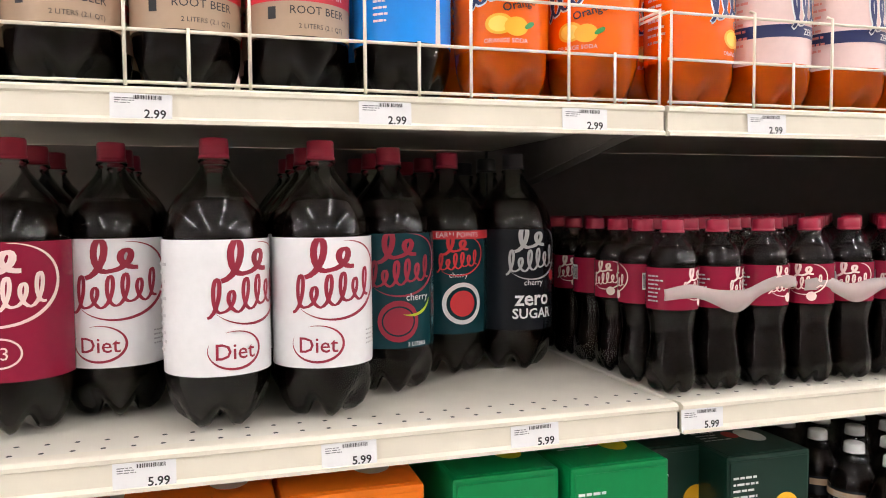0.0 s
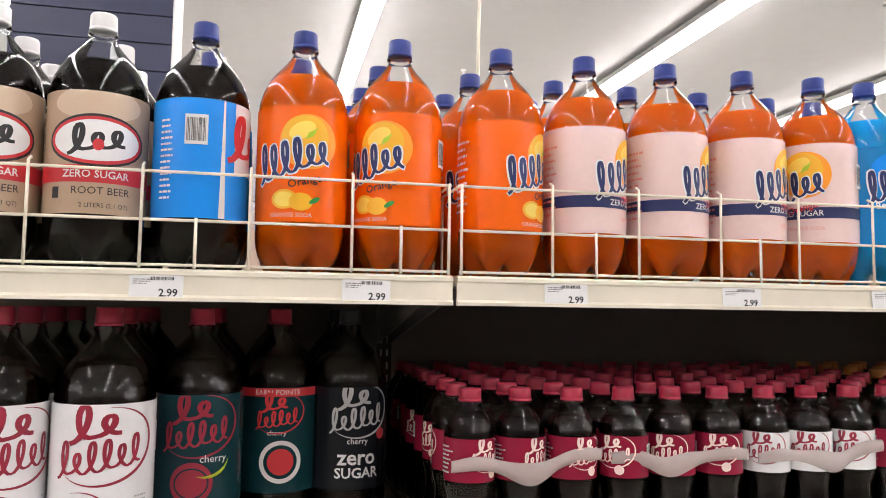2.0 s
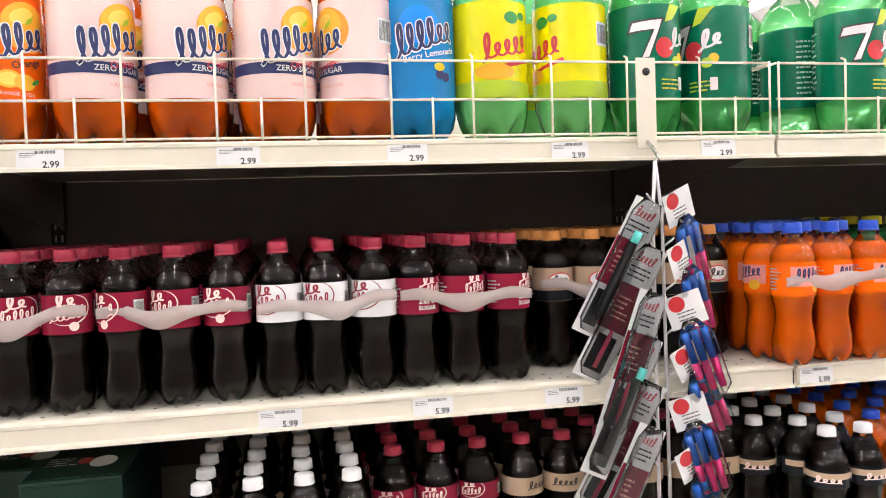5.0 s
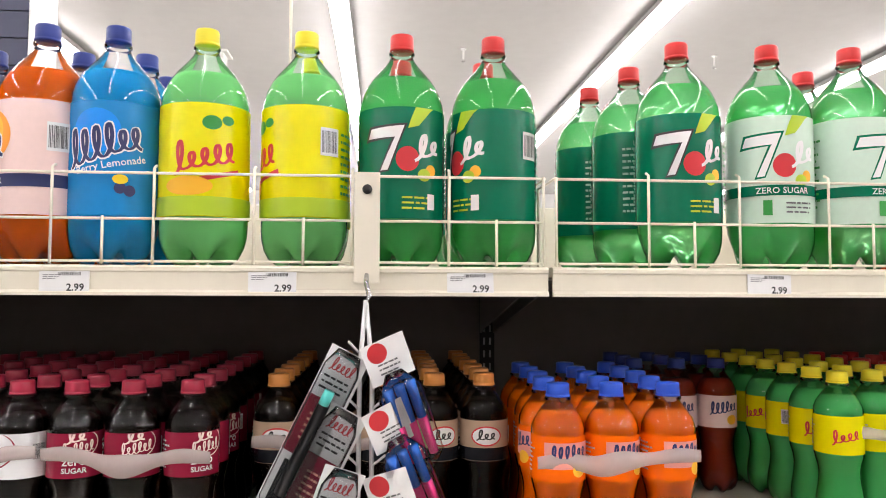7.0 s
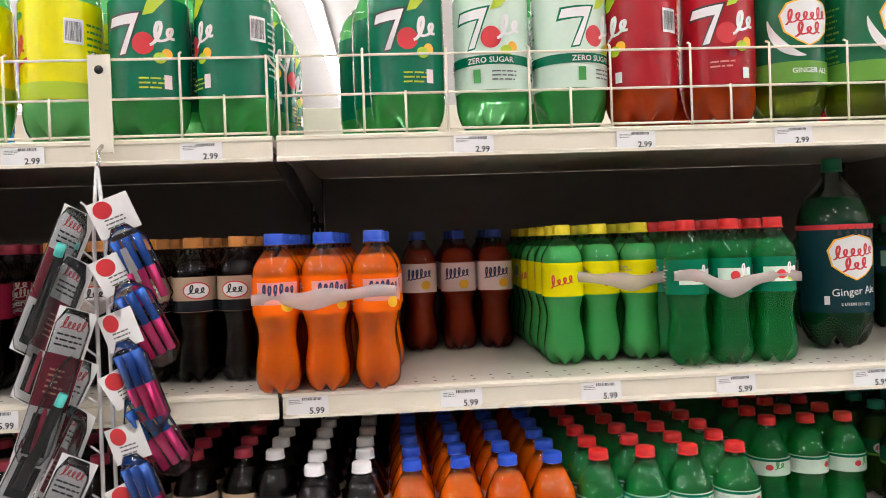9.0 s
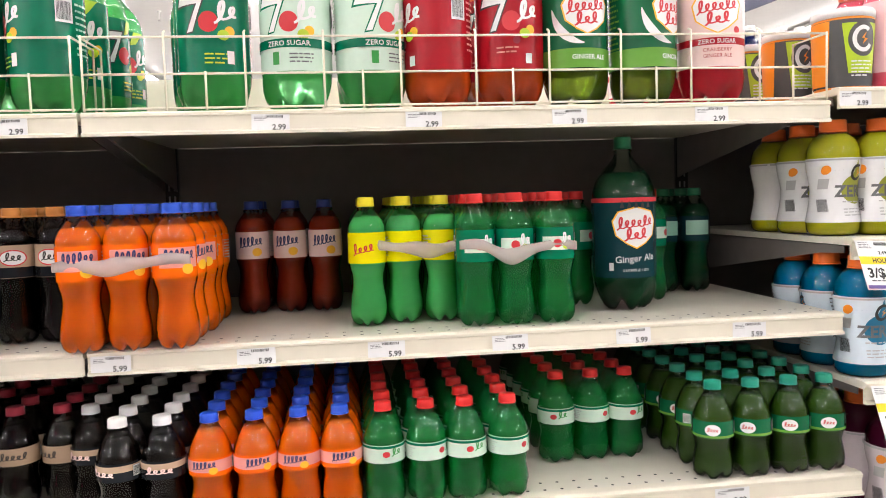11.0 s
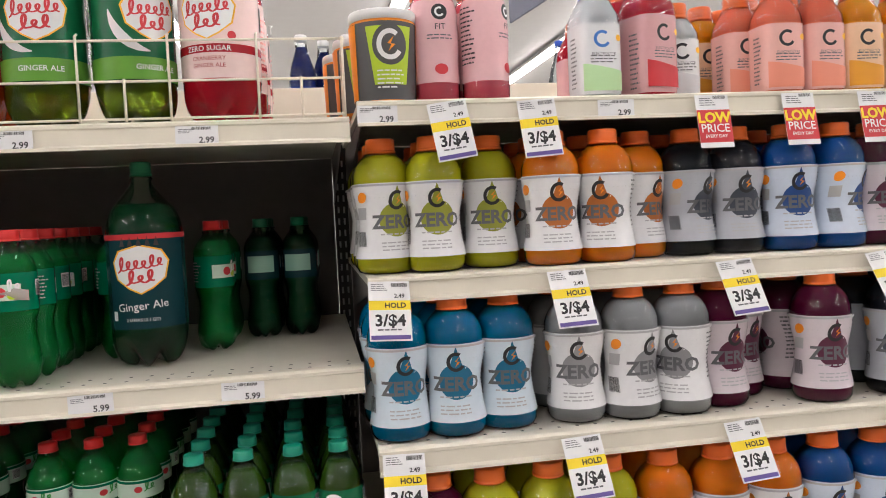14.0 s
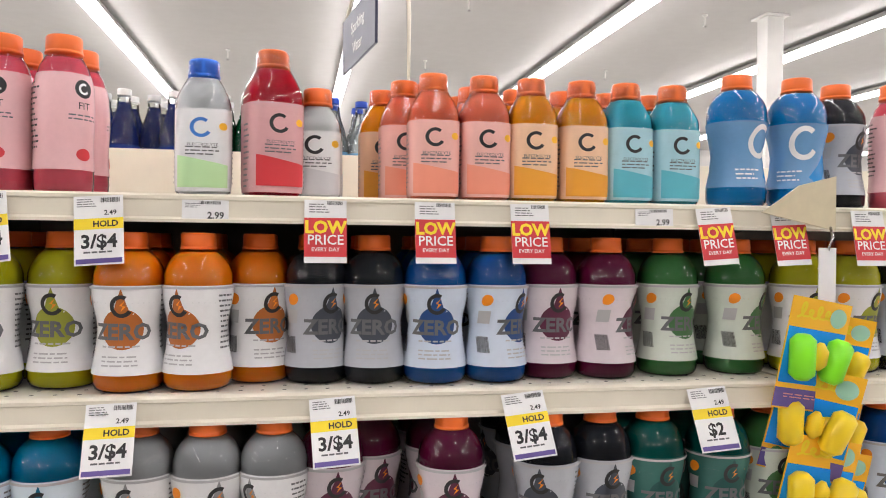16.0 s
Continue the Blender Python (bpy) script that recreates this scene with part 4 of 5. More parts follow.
single("b_orange", ORNG, C_BRB, L_ORG, [(rect(0.226, 0.026), 0, 0.022, PINKI), (at(mark(0.045, 0.013, 6, 11, 0.3), 0, 0, 8), 0, 0.024, NAVY), (disc(0.008, 0.008), 0.016, 0.012, SUNI)] + bback, "single orange soda bottle, bright blue cap")
single("b_lime", LIME_SHADED, C_RED, L_PGR, [(disc(0.007, 0.007), 0.0, 0.02, RED), (at(mark(0.02, 0.014, 2, 4), 0, 0, 10), 0.018, 0.024, GREENI), (rect(0.226, 0.006), 0, 0.036, L_GRN)] + bback, "single clear green soda bottle, pale label, red cap", GREENP)
single("b_ale", drink("ale_amber", (0.05, 0.10, 0.01), 0.3), C_TEA, L_CGR, [(disc(0.015, 0.014), 0, 0.02, WHITE), (mark(0.022, 0.008, 4, 5), 0, 0.02, RED), (rect(0.226, 0.006), 0, 0.004, L_LGR)] + bback, "single green ginger ale bottle, teal cap", GREENP)


def sports(key, rgb, ink, says, label=L_WHT):
    big = words("ZERO", 0.0195, 0.035)
    pr = [(at(disc(0.026, 0.026), 0, 0), 0, 0.058, ink), (poly((-0.014, -0.02), (0.014, -0.02), (0, 0.024)), 0, 0.086, ink), (arc(0.011, 0.012, 0.005, 60, 330, 20), 0.0, 0.087, INK), (poly((-0.003, -0.007), (0.004, 0), (-0.001, 0.001), (0.003, 0.008), (-0.004, 0.001), (0, 0)), 0.002, 0.087, ORANGEI),
          (big, 0, 0.055, GREY), (lines(0.05, 0.006, 1, 4), 0, 0.036, LGREY), (lines(0.05, 0.016, 3, 7), 0.0, 0.018, LGREY),
          (lines(0.026, 0.075, 11, 3), 0.066, 0.066, GREY), (rect(0.018, 0.018), -0.055, 0.068, LGREY), (disc(0.008, 0.008), -0.055, 0.092, ORANGEI), (barcode(0.018, 0.022, 4), -0.058, 0.03, INK), (rect(0.28, 0.003), 0, 0.110, LGREY)]
    KINDS[key] = dict(AG, drink=drink("sport_" + key, rgb, glow=0.4), cap=(0.183, 0.0228, 0.022), label=(0.024, 0.137, label, pr), says=says)


def ink(n, rgb):
    return paint("ink_" + n, rgb, 0.4, grain=0)


sports("g_yellow", (0.58, 0.56, 0.02), ink("olive", (0.30, 0.32, 0.03)), "yellow-green sports drink bottle, white label, orange cap")
sports("g_orange", (0.92, 0.26, 0.008), ink("rust", (0.45, 0.13, 0.02)), "orange sports drink bottle, white label, orange cap")
sports("g_black", (0.012, 0.014, 0.02), ink("char", (0.05, 0.06, 0.08)), "near-black sports drink bottle, pale label, orange cap", lab("smoke", (0.48, 0.50, 0.55)))
sports("g_blue", (0.008, 0.10, 0.36), ink("deep_blue", (0.01, 0.06, 0.22)), "blue sports drink bottle, white label, orange cap", lab("ice", (0.62, 0.70, 0.82)))
sports("g_purple", (0.12, 0.006, 0.04), ink("plum", (0.10, 0.01, 0.04)), "dark purple sports drink bottle, pale label, orange cap", lab("rose", (0.70, 0.62, 0.66)))
sports("g_green", (0.05, 0.20, 0.06), ink("fern", (0.05, 0.16, 0.05)), "green sports drink bottle, white label, orange cap", lab("moss", (0.62, 0.68, 0.60)))
sports("g_aqua", (0.0, 0.20, 0.38), ink("aqua", (0.0, 0.14, 0.26)), "aqua blue sports drink bottle, pale label, orange cap", lab("aqua_white", (0.66, 0.76, 0.84)))
sports("g_grey", (0.40, 0.41, 0.42), ink("ash", (0.28, 0.28, 0.29)), "cloudy grey sports drink bottle, white label, orange cap")
sports("g_teal", (0.0, 0.09, 0.08), ink("teal", (0.0, 0.07, 0.06)), "dark teal sports drink bottle, teal label, orange cap", lab("deep_teal", (0.05, 0.16, 0.14)))


def flat_bottle(key, rgb, panel, says, k=1.0, cap_mat=C_ORG, logo=INK):
    p = [(z * k, r * (0.5 + 0.5 * k)) for z, r in PL]
    pr = [(arc(0.011, 0.011, 0.0045, 50, 330, 20), -0.002, 0.082 * k, logo), (words("ELECTROLYTE", 0.004), 0, 0.06 * k, GREY), (lines(0.04, 0.014, 3, 3), 0, 0.052 * k, GREY),
          (poly((-0.03, -0.03), (0.03, -0.03), (0.03, 0.0), (-0.03, 0.012)), 0, 0.034 * k, panel), (disc(0.005, 0.005), 0.024, 0.084 * k, SUNI), (lines(0.018, 0.08 * k, 12, 9), -0.05, 0.05, GREY), (lines(0.018, 0.08 * k, 12, 8), 0.052, 0.05, GREY)]
    KINDS[key] = dict(shape="pl", profile=p, square=0.35, cap=(0.157 * k, 0.0205, 0.024), fill=0.88, shell=CLEAR, drink=drink("flat_" + key, rgb, glow=0.4), cap_mat=cap_mat, name="electrolyte_bottle", category="sports drink",
                      group="electrolyte bottles", label=(0.006, 0.112 * k, lab("lyte_" + key, tuple(0.36 + 0.56 * c for c in rgb)), pr), says=says)


flat_bottle("l_coral", (0.90, 0.22, 0.12), ink("coral", (0.85, 0.3, 0.2)), "coral electrolyte drink bottle, pale label, orange cap")
flat_bottle("l_amber", (0.90, 0.36, 0.01), ink("amber", (0.8, 0.35, 0.03)), "amber electrolyte drink bottle, pale label, orange cap")
flat_bottle("l_aqua", (0.05, 0.48, 0.62), ink("lagoon", (0.1, 0.45, 0.55)), "aqua electrolyte drink bottle, pale label, orange cap")
flat_bottle("l_red", (0.55, 0.01, 0.03), RED, "deep red protein water bottle, pale label, orange cap", 1.13)
flat_bottle("l_clear", (0.75, 0.76, 0.76), ink("mist", (0.6, 0.6, 0.62)), "cloudy white electrolyte drink bottle, orange cap", 0.85)
flat_bottle("l_white", (0.78, 0.80, 0.82), ink("fresh", (0.5, 0.75, 0.4)), "clear electrolyte bottle, white label, bright blue cap", 1.02, capm("azure_cap", (0.01, 0.16, 0.75)), ink("azure", (0.05, 0.2, 0.6)))
KINDS["fit"] = dict(shape="pf", profile=PF, cap=(0.182, 0.0225, 0.024), fill=0.88, shell=CLEAR, drink=drink("pink", (0.85, 0.14, 0.2), glow=0.4), cap_mat=C_ORG, name="sports_drink_bottle", category="sports drink", group="pink drink bottles",
                    label=(0.03, 0.155, lab("pink", (0.80, 0.48, 0.50)), [(disc(0.012, 0.012), 0, 0.105, INK), (arc(0.006, 0.006, 0.003, 60, 330, 14), 0, 0.105, WHITE), (words("FIT", 0.009), 0, 0.083, INK), (lines(0.04, 0.01, 2, 3), 0, 0.068, GREY),
                           (disc(0.01, 0.008), 0, 0.02, RED), (lines(0.03, 0.09, 13, 5), 0.07, 0.07, INK), (lines(0.03, 0.09, 13, 6), -0.07, 0.07, INK)]), says="pink fitness drink bottle, pale pink label, orange cap")
KINDS["g_bright"] = dict(AG, drink=drink("bright_blue", (0.005, 0.25, 0.62)), label=(0.03, 0.13, lab("silver_blue", (0.16, 0.34, 0.58)), [(at(arc(0.018, 0.022, 0.008, 50, 330, 20), 0, 0), 0.0, 0.07, WHITE), (at(rect(0.05, 0.02), 0, 0, 50), 0.03, 0.03, L_BLU), (lines(0.04, 0.02, 3, 4), -0.02, 0.02, WHITE)]),
                         says="bright blue sports drink bottle, silver label, orange cap", cap=(0.183, 0.0228, 0.022))
KINDS["water_blue"] = dict(shape="pw", profile=PW, cap=(0.208, 0.0145, 0.014), fill=0.9, shell=CLEAR, drink=drink("cobalt", (0.004, 0.012, 0.16), 0.2), cap_mat=C_WHT, name="glass_water_bottle", category="water bottle", group="far aisle bottles",
                           label=(0.03, 0.10, lab("cobalt", (0.01, 0.03, 0.25)), [(rect(0.03, 0.03), 0, 0.03, WHITE)]), says="cobalt blue sparkling water bottle on the next aisle's shelf")
KINDS["water_green"] = dict(KINDS["water_blue"], drink=drink("bottle_green", (0.004, 0.08, 0.03), 0.2), label=(0.03, 0.09, lab("bottle_green", (0.05, 0.22, 0.1)), [(disc(0.015, 0.015), 0, 0.03, WHITE)]), says="green sparkling water bottle on the next aisle's shelf")
KINDS["water_clear"] = dict(KINDS["water_blue"], drink=WATER, cap_mat=C_BRB, label=(0.04, 0.10, lab("water", (0.2, 0.45, 0.7)), [(rect(0.04, 0.02), 0, 0.03, LIMEI)]), says="clear water bottle, blue cap, on the next aisle's shelf")


# ---------- rows on the shelves ----------
RND = random.Random(7)


def column(kind, x, y, z, deep, step, turn=0.0, drift=0.0, wob=6.0):
    """A row of one kind going back from the shelf's front."""
    for k in range(deep):
        stand(kind, x + drift * k + RND.uniform(-0.002, 0.002), y + step * k, z, turn + RND.uniform(-wob, wob) if k == 0 else RND.uniform(-180, 180))


# two-litre bottles on the top shelf: kind, x, turn, how many deep
for kind, x, turn, deep in TOP:
    column(kind, x, S1Y + 0.068, S1 + 0.0005, deep, 0.118, turn, drift=TOPDRIFT.get(round(x, 3), 0.0))
for kind, x, y, turn, deep in LOW2:
    column(kind, x, y, S2 + 0.0005, deep, 0.116, turn)
for kind, x0, n, y, deep, back in SIX:
    for i in range(n):
        column(kind, x0 + i * 0.0685, y + RND.uniform(-0.002, 0.002), S2 + 0.0005, deep, 0.0685, back, wob=14)
for kind, x0, n, step, y, deep in BOTTOM:
    for i in range(n):
        column(kind, x0 + i * step, y, S3 + 0.0005, deep, 0.0665, 0, wob=40)
for z, yf, row in ((G2, G2Y, ROW2), (G3, G3Y, ROW3), (G4, G4Y, ROW4)):
    for kind, x, turn, dy in row:
        column(kind, x, yf + 0.062 + dy, z + 0.0005, 3, 0.096, turn)
for kind, x, turn, dy, deep in ROW1:
    column(kind, x, G1Y + 0.055 + dy, G1 + 0.0005, deep, 0.082, turn)
for kind, x, y in FAR:
    column(kind, x, y, LEDGE - 0.0845, 2, 0.09, RND.uniform(-40, 40))


# ---------- price tickets ----------
def ticket(price, seed):
    return card_mesh("ticket", 0.058, 0.027, WHITE, [(words(price, 0.0085, 0.02), 0.013, -0.0195, INK), (lines(0.022, 0.007, 3, seed), -0.014, -0.007, GREY), (barcode(0.026, 0.004, seed), 0.006, -0.0035, INK)])


T299, T599, T249 = ticket("2.99", 1), ticket("5.99", 2), ticket("2.49", 3)


def put_ticket(me, x, y, z):
    ob = new("price_tag", me)
    ob.matrix_basis = pose(x + RND.uniform(-0.002, 0.002), y - 0.0035, z - 0.0065, -3, RND.uniform(-1.5, 1.5), 0)
    tagged(ob, "white paper price tag in a shelf's price channel", "price tag", "price tags")


for x in (-0.594, -0.348, -0.110, 0.146, 0.396, 0.628, 0.873, 1.117, 1.503, 1.741, 1.98, 2.223, -0.83, -1.05):
    put_ticket(T299, x, S1Y, S1)
for x in (-0.60, -0.397, -0.187, 0.028, 0.437, 0.646, 0.841, 1.255, 1.468, 1.667, 1.863, 2.069, 2.266):
    put_ticket(T599, x, S2Y, S2)
for x in (0.3, 0.75, 1.35, 1.8, 2.21):
    put_ticket(T299, x, S3Y, S3)


def hold_tag(price):
    return card_mesh("tag", 0.058, 0.088, WHITE, [(rect(0.058, 0.014), 0, -0.036, YEL), (words("HOLD", 0.0075, 0.03), 0.008, -0.036, INK), (words(price, 0.0165, 0.03), 0, -0.058, INK), (lines(0.036, 0.006, 1, 3), 0, -0.072, GREY),
                     (rect(0.054, 0.006), 0, -0.083, PURP), (words("2.49", 0.006, 0.02), 0.014, -0.022, INK), (lines(0.026, 0.012, 4, 2), -0.012, -0.009, GREY), (barcode(0.022, 0.006, 4), 0.014, -0.006, INK)])


LOW = card_mesh("tag", 0.055, 0.084, WHITE, [(rect(0.055, 0.052), 0, -0.050, RED), (words("LOW", 0.016, 0.04), 0, -0.036, YEL), (words("PRICE", 0.013, 0.01), 0, -0.053, WHITE), (words("EVERY DAY", 0.005, 0.01), 0, -0.066, WHITE),
                                             (lines(0.03, 0.014, 4, 2), -0.006, -0.011, GREY), (barcode(0.02, 0.005, 4), 0.012, -0.004, INK)])
HOLD34, HOLD2 = hold_tag("3/$4"), hold_tag("$2")


def hang_tag(me, x, y, z, lean, label, tip=12):
    ob = new("shelf_tag", me)
    ob.matrix_basis = pose(x, y - 0.009, z - 0.004, -tip, lean, 0)
    tagged(ob, label, "shelf tag", "hanging shelf tags")


HL = "white and yellow sale tag hanging from a price channel"
for x, lean in ((2.575, -8), (2.71, -4)):
    hang_tag(HOLD34, x, G1Y, G1, lean, HL)
for x, lean in ((2.991, 0), (3.137, 0), (3.270, 0), (3.547, -4), (3.665, -3), (3.80, 0)):
    hang_tag(LOW, x, G1Y, G1, lean, "red and yellow low price tag hanging from a price channel")
for x in (2.475, 2.84, 3.46):
    put_ticket(T299, x, G1Y, G1)
for x, lean in ((2.475, 3), (2.735, -2), (3.0, -4), (3.252, -6)):
    hang_tag(HOLD34, x, G2Y, G2, lean, HL, 28)
hang_tag(HOLD2, 3.520, G2Y, G2, -4, HL, 24)
for x, lean in ((2.48, 2), (2.735, -3), (2.985, -4), (3.26, -6), (3.52, -3)):
    hang_tag(HOLD34, x, G3Y, G3, lean, HL, 28)

# ---------- six-pack carriers: soft plastic bands ----------
BAND = paint("frosted_band", (0.70, 0.60, 0.58), 0.28, grain=0.08, scale=40)
BAND.node_tree.nodes["Principled BSDF"].inputs["Alpha"].default_value = 0.46


def carrier(x, y, n=3, mat=BAND):
    vs, fs = [], []
    N = 60
    w = 0.0685 * (n - 1) + 0.058
    dip, mid, lift = RND.uniform(0.006, 0.022), RND.uniform(0.42, 0.58), RND.uniform(-0.004, 0.006)
    for i in range(N + 1):
        f = i / N
        u = -w / 2 + w * f
        k = (u + 0.0685 * (n - 1) / 2) / 0.0685
        wave = 0.5 + 0.5 * math.cos(2 * math.pi * k)
        bell = math.exp(-((f - mid) / 0.17) ** 2)
        yy = -0.0335 + 0.006 * (1 - wave) * (1 - bell)
        zc = 0.133 + lift * (2 * f - 1) + 0.003 * wave - dip * bell
        hgt = 0.014 + 0.003 * wave + 0.011 * bell
        vs += [(u, yy, zc - hgt / 2), (u, yy - 0.0015 - 0.002 * bell, zc), (u, yy, zc + hgt / 2)]
    for i in range(N):
        for j in range(2):
            a = i * 3 + j
            fs.append((a, a + 3, a + 4, a + 1))
    ob = new("pack_carrier", mesh("pack_carrier", vs, fs, mat))
    ob.location = (x + 0.0685 * (n - 1) / 2, y, S2)
    md = ob.modifiers.new("thickness", "SOLIDIFY")
    md.thickness = 0.0008
    tagged(ob, "frosted plastic carrier band round a six-pack", "pack carrier", "pack carriers")


for x, y in ((0.026, 0.022), (0.233, 0.02), (0.440, 0.018), (0.640, 0.018), (0.872, 0.085), (1.218, -0.035), (1.663, 0.095), (1.822, 0.028)):
    carrier(x, y)

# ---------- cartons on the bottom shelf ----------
# the dark kind is a green carton with the shelf's shade in its colour
CARD = {"orange": lab("carton_orange", (0.85, 0.20, 0.01), 0.4), "green": lab("carton_green", (0.0, 0.22, 0.06), 0.4), "dark": lab("carton_shaded", (0.006, 0.03, 0.02), 0.4)}


def carton(x, y, w, d, h, kind, word=""):
    root = new("soda_carton")
    root.location = (x, y, S3 + 0.0005)
    box("carton_body", -w / 2, w / 2, 0, d, 0, h, CARD[kind], root, 0.004)
    pr = [(disc(w * 0.16, w * 0.16), w * 0.2, -h * 0.4, YEL if kind == "green" else SUNI), (disc(w * 0.09, w * 0.09), w * 0.27, -h * 0.5, LIMEI if kind != "orange" else YEL), (disc(w * 0.1, w * 0.1), -w * 0.05, -h * 0.5, RED if kind != "orange" else NAVY)]
    pr.append((lines(w * 0.3, h * 0.2, 4, 3), -w * 0.28, -h * 0.2, WHITE))
    if word:
        pr.append((words(word, h * 0.14, 0.02), -w * 0.2, -h * 0.72, WHITE))
    face = part("front_print", card_mesh("front_print", w * 0.92, h * 0.92, CARD[kind], pr), root)
    face.location = (0, -0.0012, h * 0.96)
    top = part("top_print", card_mesh("top_print", w * 0.9, d * 0.5, CARD[kind], [(disc(w * 0.14, d * 0.09), w * 0.2, -d * 0.28, YEL if kind == "green" else WHITE), (disc(w * 0.08, d * 0.05), 0, -d * 0.25, RED), (lines(w * 0.35, d * 0.14, 4, 5), -w * 0.22, -d * 0.25, WHITE)]), root)
    top.matrix_basis = pose(0, d * 0.52, h + 0.0008, -90, 0, 0)
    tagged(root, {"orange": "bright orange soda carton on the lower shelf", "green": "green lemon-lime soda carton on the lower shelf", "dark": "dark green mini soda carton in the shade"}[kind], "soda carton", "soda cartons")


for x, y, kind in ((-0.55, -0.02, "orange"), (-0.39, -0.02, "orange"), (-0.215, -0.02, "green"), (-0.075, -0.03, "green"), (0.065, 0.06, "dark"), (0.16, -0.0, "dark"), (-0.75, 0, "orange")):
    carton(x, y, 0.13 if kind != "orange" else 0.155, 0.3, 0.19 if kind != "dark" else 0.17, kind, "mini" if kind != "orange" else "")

# ---------- hanging strips ----------
CLEARP = pet("packet_film", (0.86, 0.87, 0.88), 0.12)


def packet(root, x, y, z, lean, tilt, w, h, kind, shell=(0.25, 0.85, 0.02)):
    """One packet on a strip: a printed header card and what shows through the film."""
    g = new("packet")
    g.parent = root
    g.matrix_basis = pose(x, y, z, tilt, lean, RND.uniform(-18, 18))
    c = {"card": WHITE, "toy": YEL}[kind if kind == "toy" else "card"]
    if kind == "toy":
        part("backing_card", card_mesh("backing_card", w, h, SUNI, [(rect(w * 0.96, h * 0.5), 0, -h * 0.52, L_SKY), (rect(w, h * 0.17), 0, -h * 0.9, PURP), (lines(w * 0.7, h * 0.05, 2, 3), 0, -h * 0.88, PINKI), (mark(w * 0.55, h * 0.1, 4, 6, 0.3), -w * 0.1, -h * 0.13, YEL),
             (disc(w * 0.14, w * 0.12), w * 0.3, -h * 0.14, MINT)]), g)
        for sx in (-1, 1):
            v, f = lathe_closed([(-h * 0.2, w * 0.08), (-h * 0.15, w * 0.15), (h * 0.15, w * 0.15), (h * 0.2, w * 0.08)], 14)
            ob = part("toy_shell", mesh("toy_shell", v, f, paint("toy_shell_%d" % int(shell[0] * 100), shell, 0.3, grain=0)), g)
            ob.matrix_basis = pose(sx * w * 0.28, -0.012, -h * 0.52, 0, 12 * sx, 0)
        v, f = lathe_closed([(-h * 0.12, w * 0.03), (-h * 0.06, w * 0.1), (h * 0.06, w * 0.1), (h * 0.13, w * 0.03)], 12)
        ob = part("toy_core", mesh("toy_core", v, f, paint("toy_yellow", (0.9, 0.62, 0.02), 0.35, grain=0)), g)
        ob.location = (0, -0.011, -h * 0.5)
    elif kind == "brush":
        part("header_card", card_mesh("header_card", w, h * 0.3, WHITE, [(disc(w * 0.22, w * 0.22), -w * 0.18, -h * 0.08, RED), (lines(w * 0.5, h * 0.1, 3, 3), 0.0, -h * 0.2, GREY)]), g)
        cols = [((0.02, 0.14, 0.6), 0.0), ((0.85, 0.04, 0.25), 0.4)]
        for i in range(3):
            for rgb, f0 in cols:
                v, f = lathe_closed([(0, w * 0.1), (h * 0.28, w * 0.12)], 10)
                ob = part("tube", mesh("tube", v, f, paint("tube_%d" % int(rgb[0] * 100), rgb, 0.25, grain=0)), g)
                ob.location = (-w * 0.26 + i * w * 0.26, -0.006, -h * (0.62 + 0.7 * f0))
        v, f = lathe_closed([(-h, w * 0.2), (-h * 0.9, w * 0.5), (-h * 0.4, w * 0.52), (-h * 0.24, w * 0.2)], 14)
        part("film_bag", mesh("film_bag", [(a, b * 0.3 - 0.005, cc) for a, b, cc in v], f, CLEARP), g)
    else:
        part("backing_card", card_mesh("backing_card", w, h, WHITE, [(rect(w * 0.98, h * 0.34), 0, -h * 0.46, L_DRD), (mark(w * 0.6, h * 0.06, 5, 3), 0, -h * 0.1, RED), (lines(w * 0.7, h * 0.1, 3, 3), 0, -h * 0.2, INK), (rect(w * 0.6, h * 0.26), 0, -h * 0.8, L_BLK), (lines(w * 0.5, h * 0.18, 5, 5), 0, -h * 0.46, PINKI)]), g)
        slim = 0.15 if kind == "mint" else 0.07
        v, f = lathe_closed([(-h * 0.9, w * slim), (-h * 0.66, w * slim), (-h * 0.62, w * slim * 0.6)] if kind == "rose" else [(-h * 0.85, w * slim), (-h * 0.3, w * slim), (-h * 0.25, w * 0.1)], 12)
        ob = part("file_handle", mesh("file_handle", [(a, b * 0.5, cc) for a, b, cc in v], f, paint("dark_handle", (0.02, 0.02, 0.025), 0.3, grain=0) if kind == "mint" else paint("rose_handle", (0.5, 0.02, 0.08), 0.3, grain=0)), g)
        ob.location = (0, -0.008, 0)
        if kind == "mint":
            part("teal_tip", mesh("teal_tip", *lathe_closed([(-h * 0.30, w * 0.13), (-h * 0.22, w * 0.13)], 10), paint("teal_tip", (0.1, 0.6, 0.55), 0.3, grain=0)), g).location = (0, -0.012, 0)
        v, f = lathe_closed([(-h * 0.97, w * 0.3), (-h * 0.9, w * 0.46), (-h * 0.1, w * 0.46), (0, w * 0.3)], 14)
        part("film_bag", mesh("film_bag", [(a, b * 0.25 - 0.006, cc) for a, b, cc in v], f, CLEARP), g)


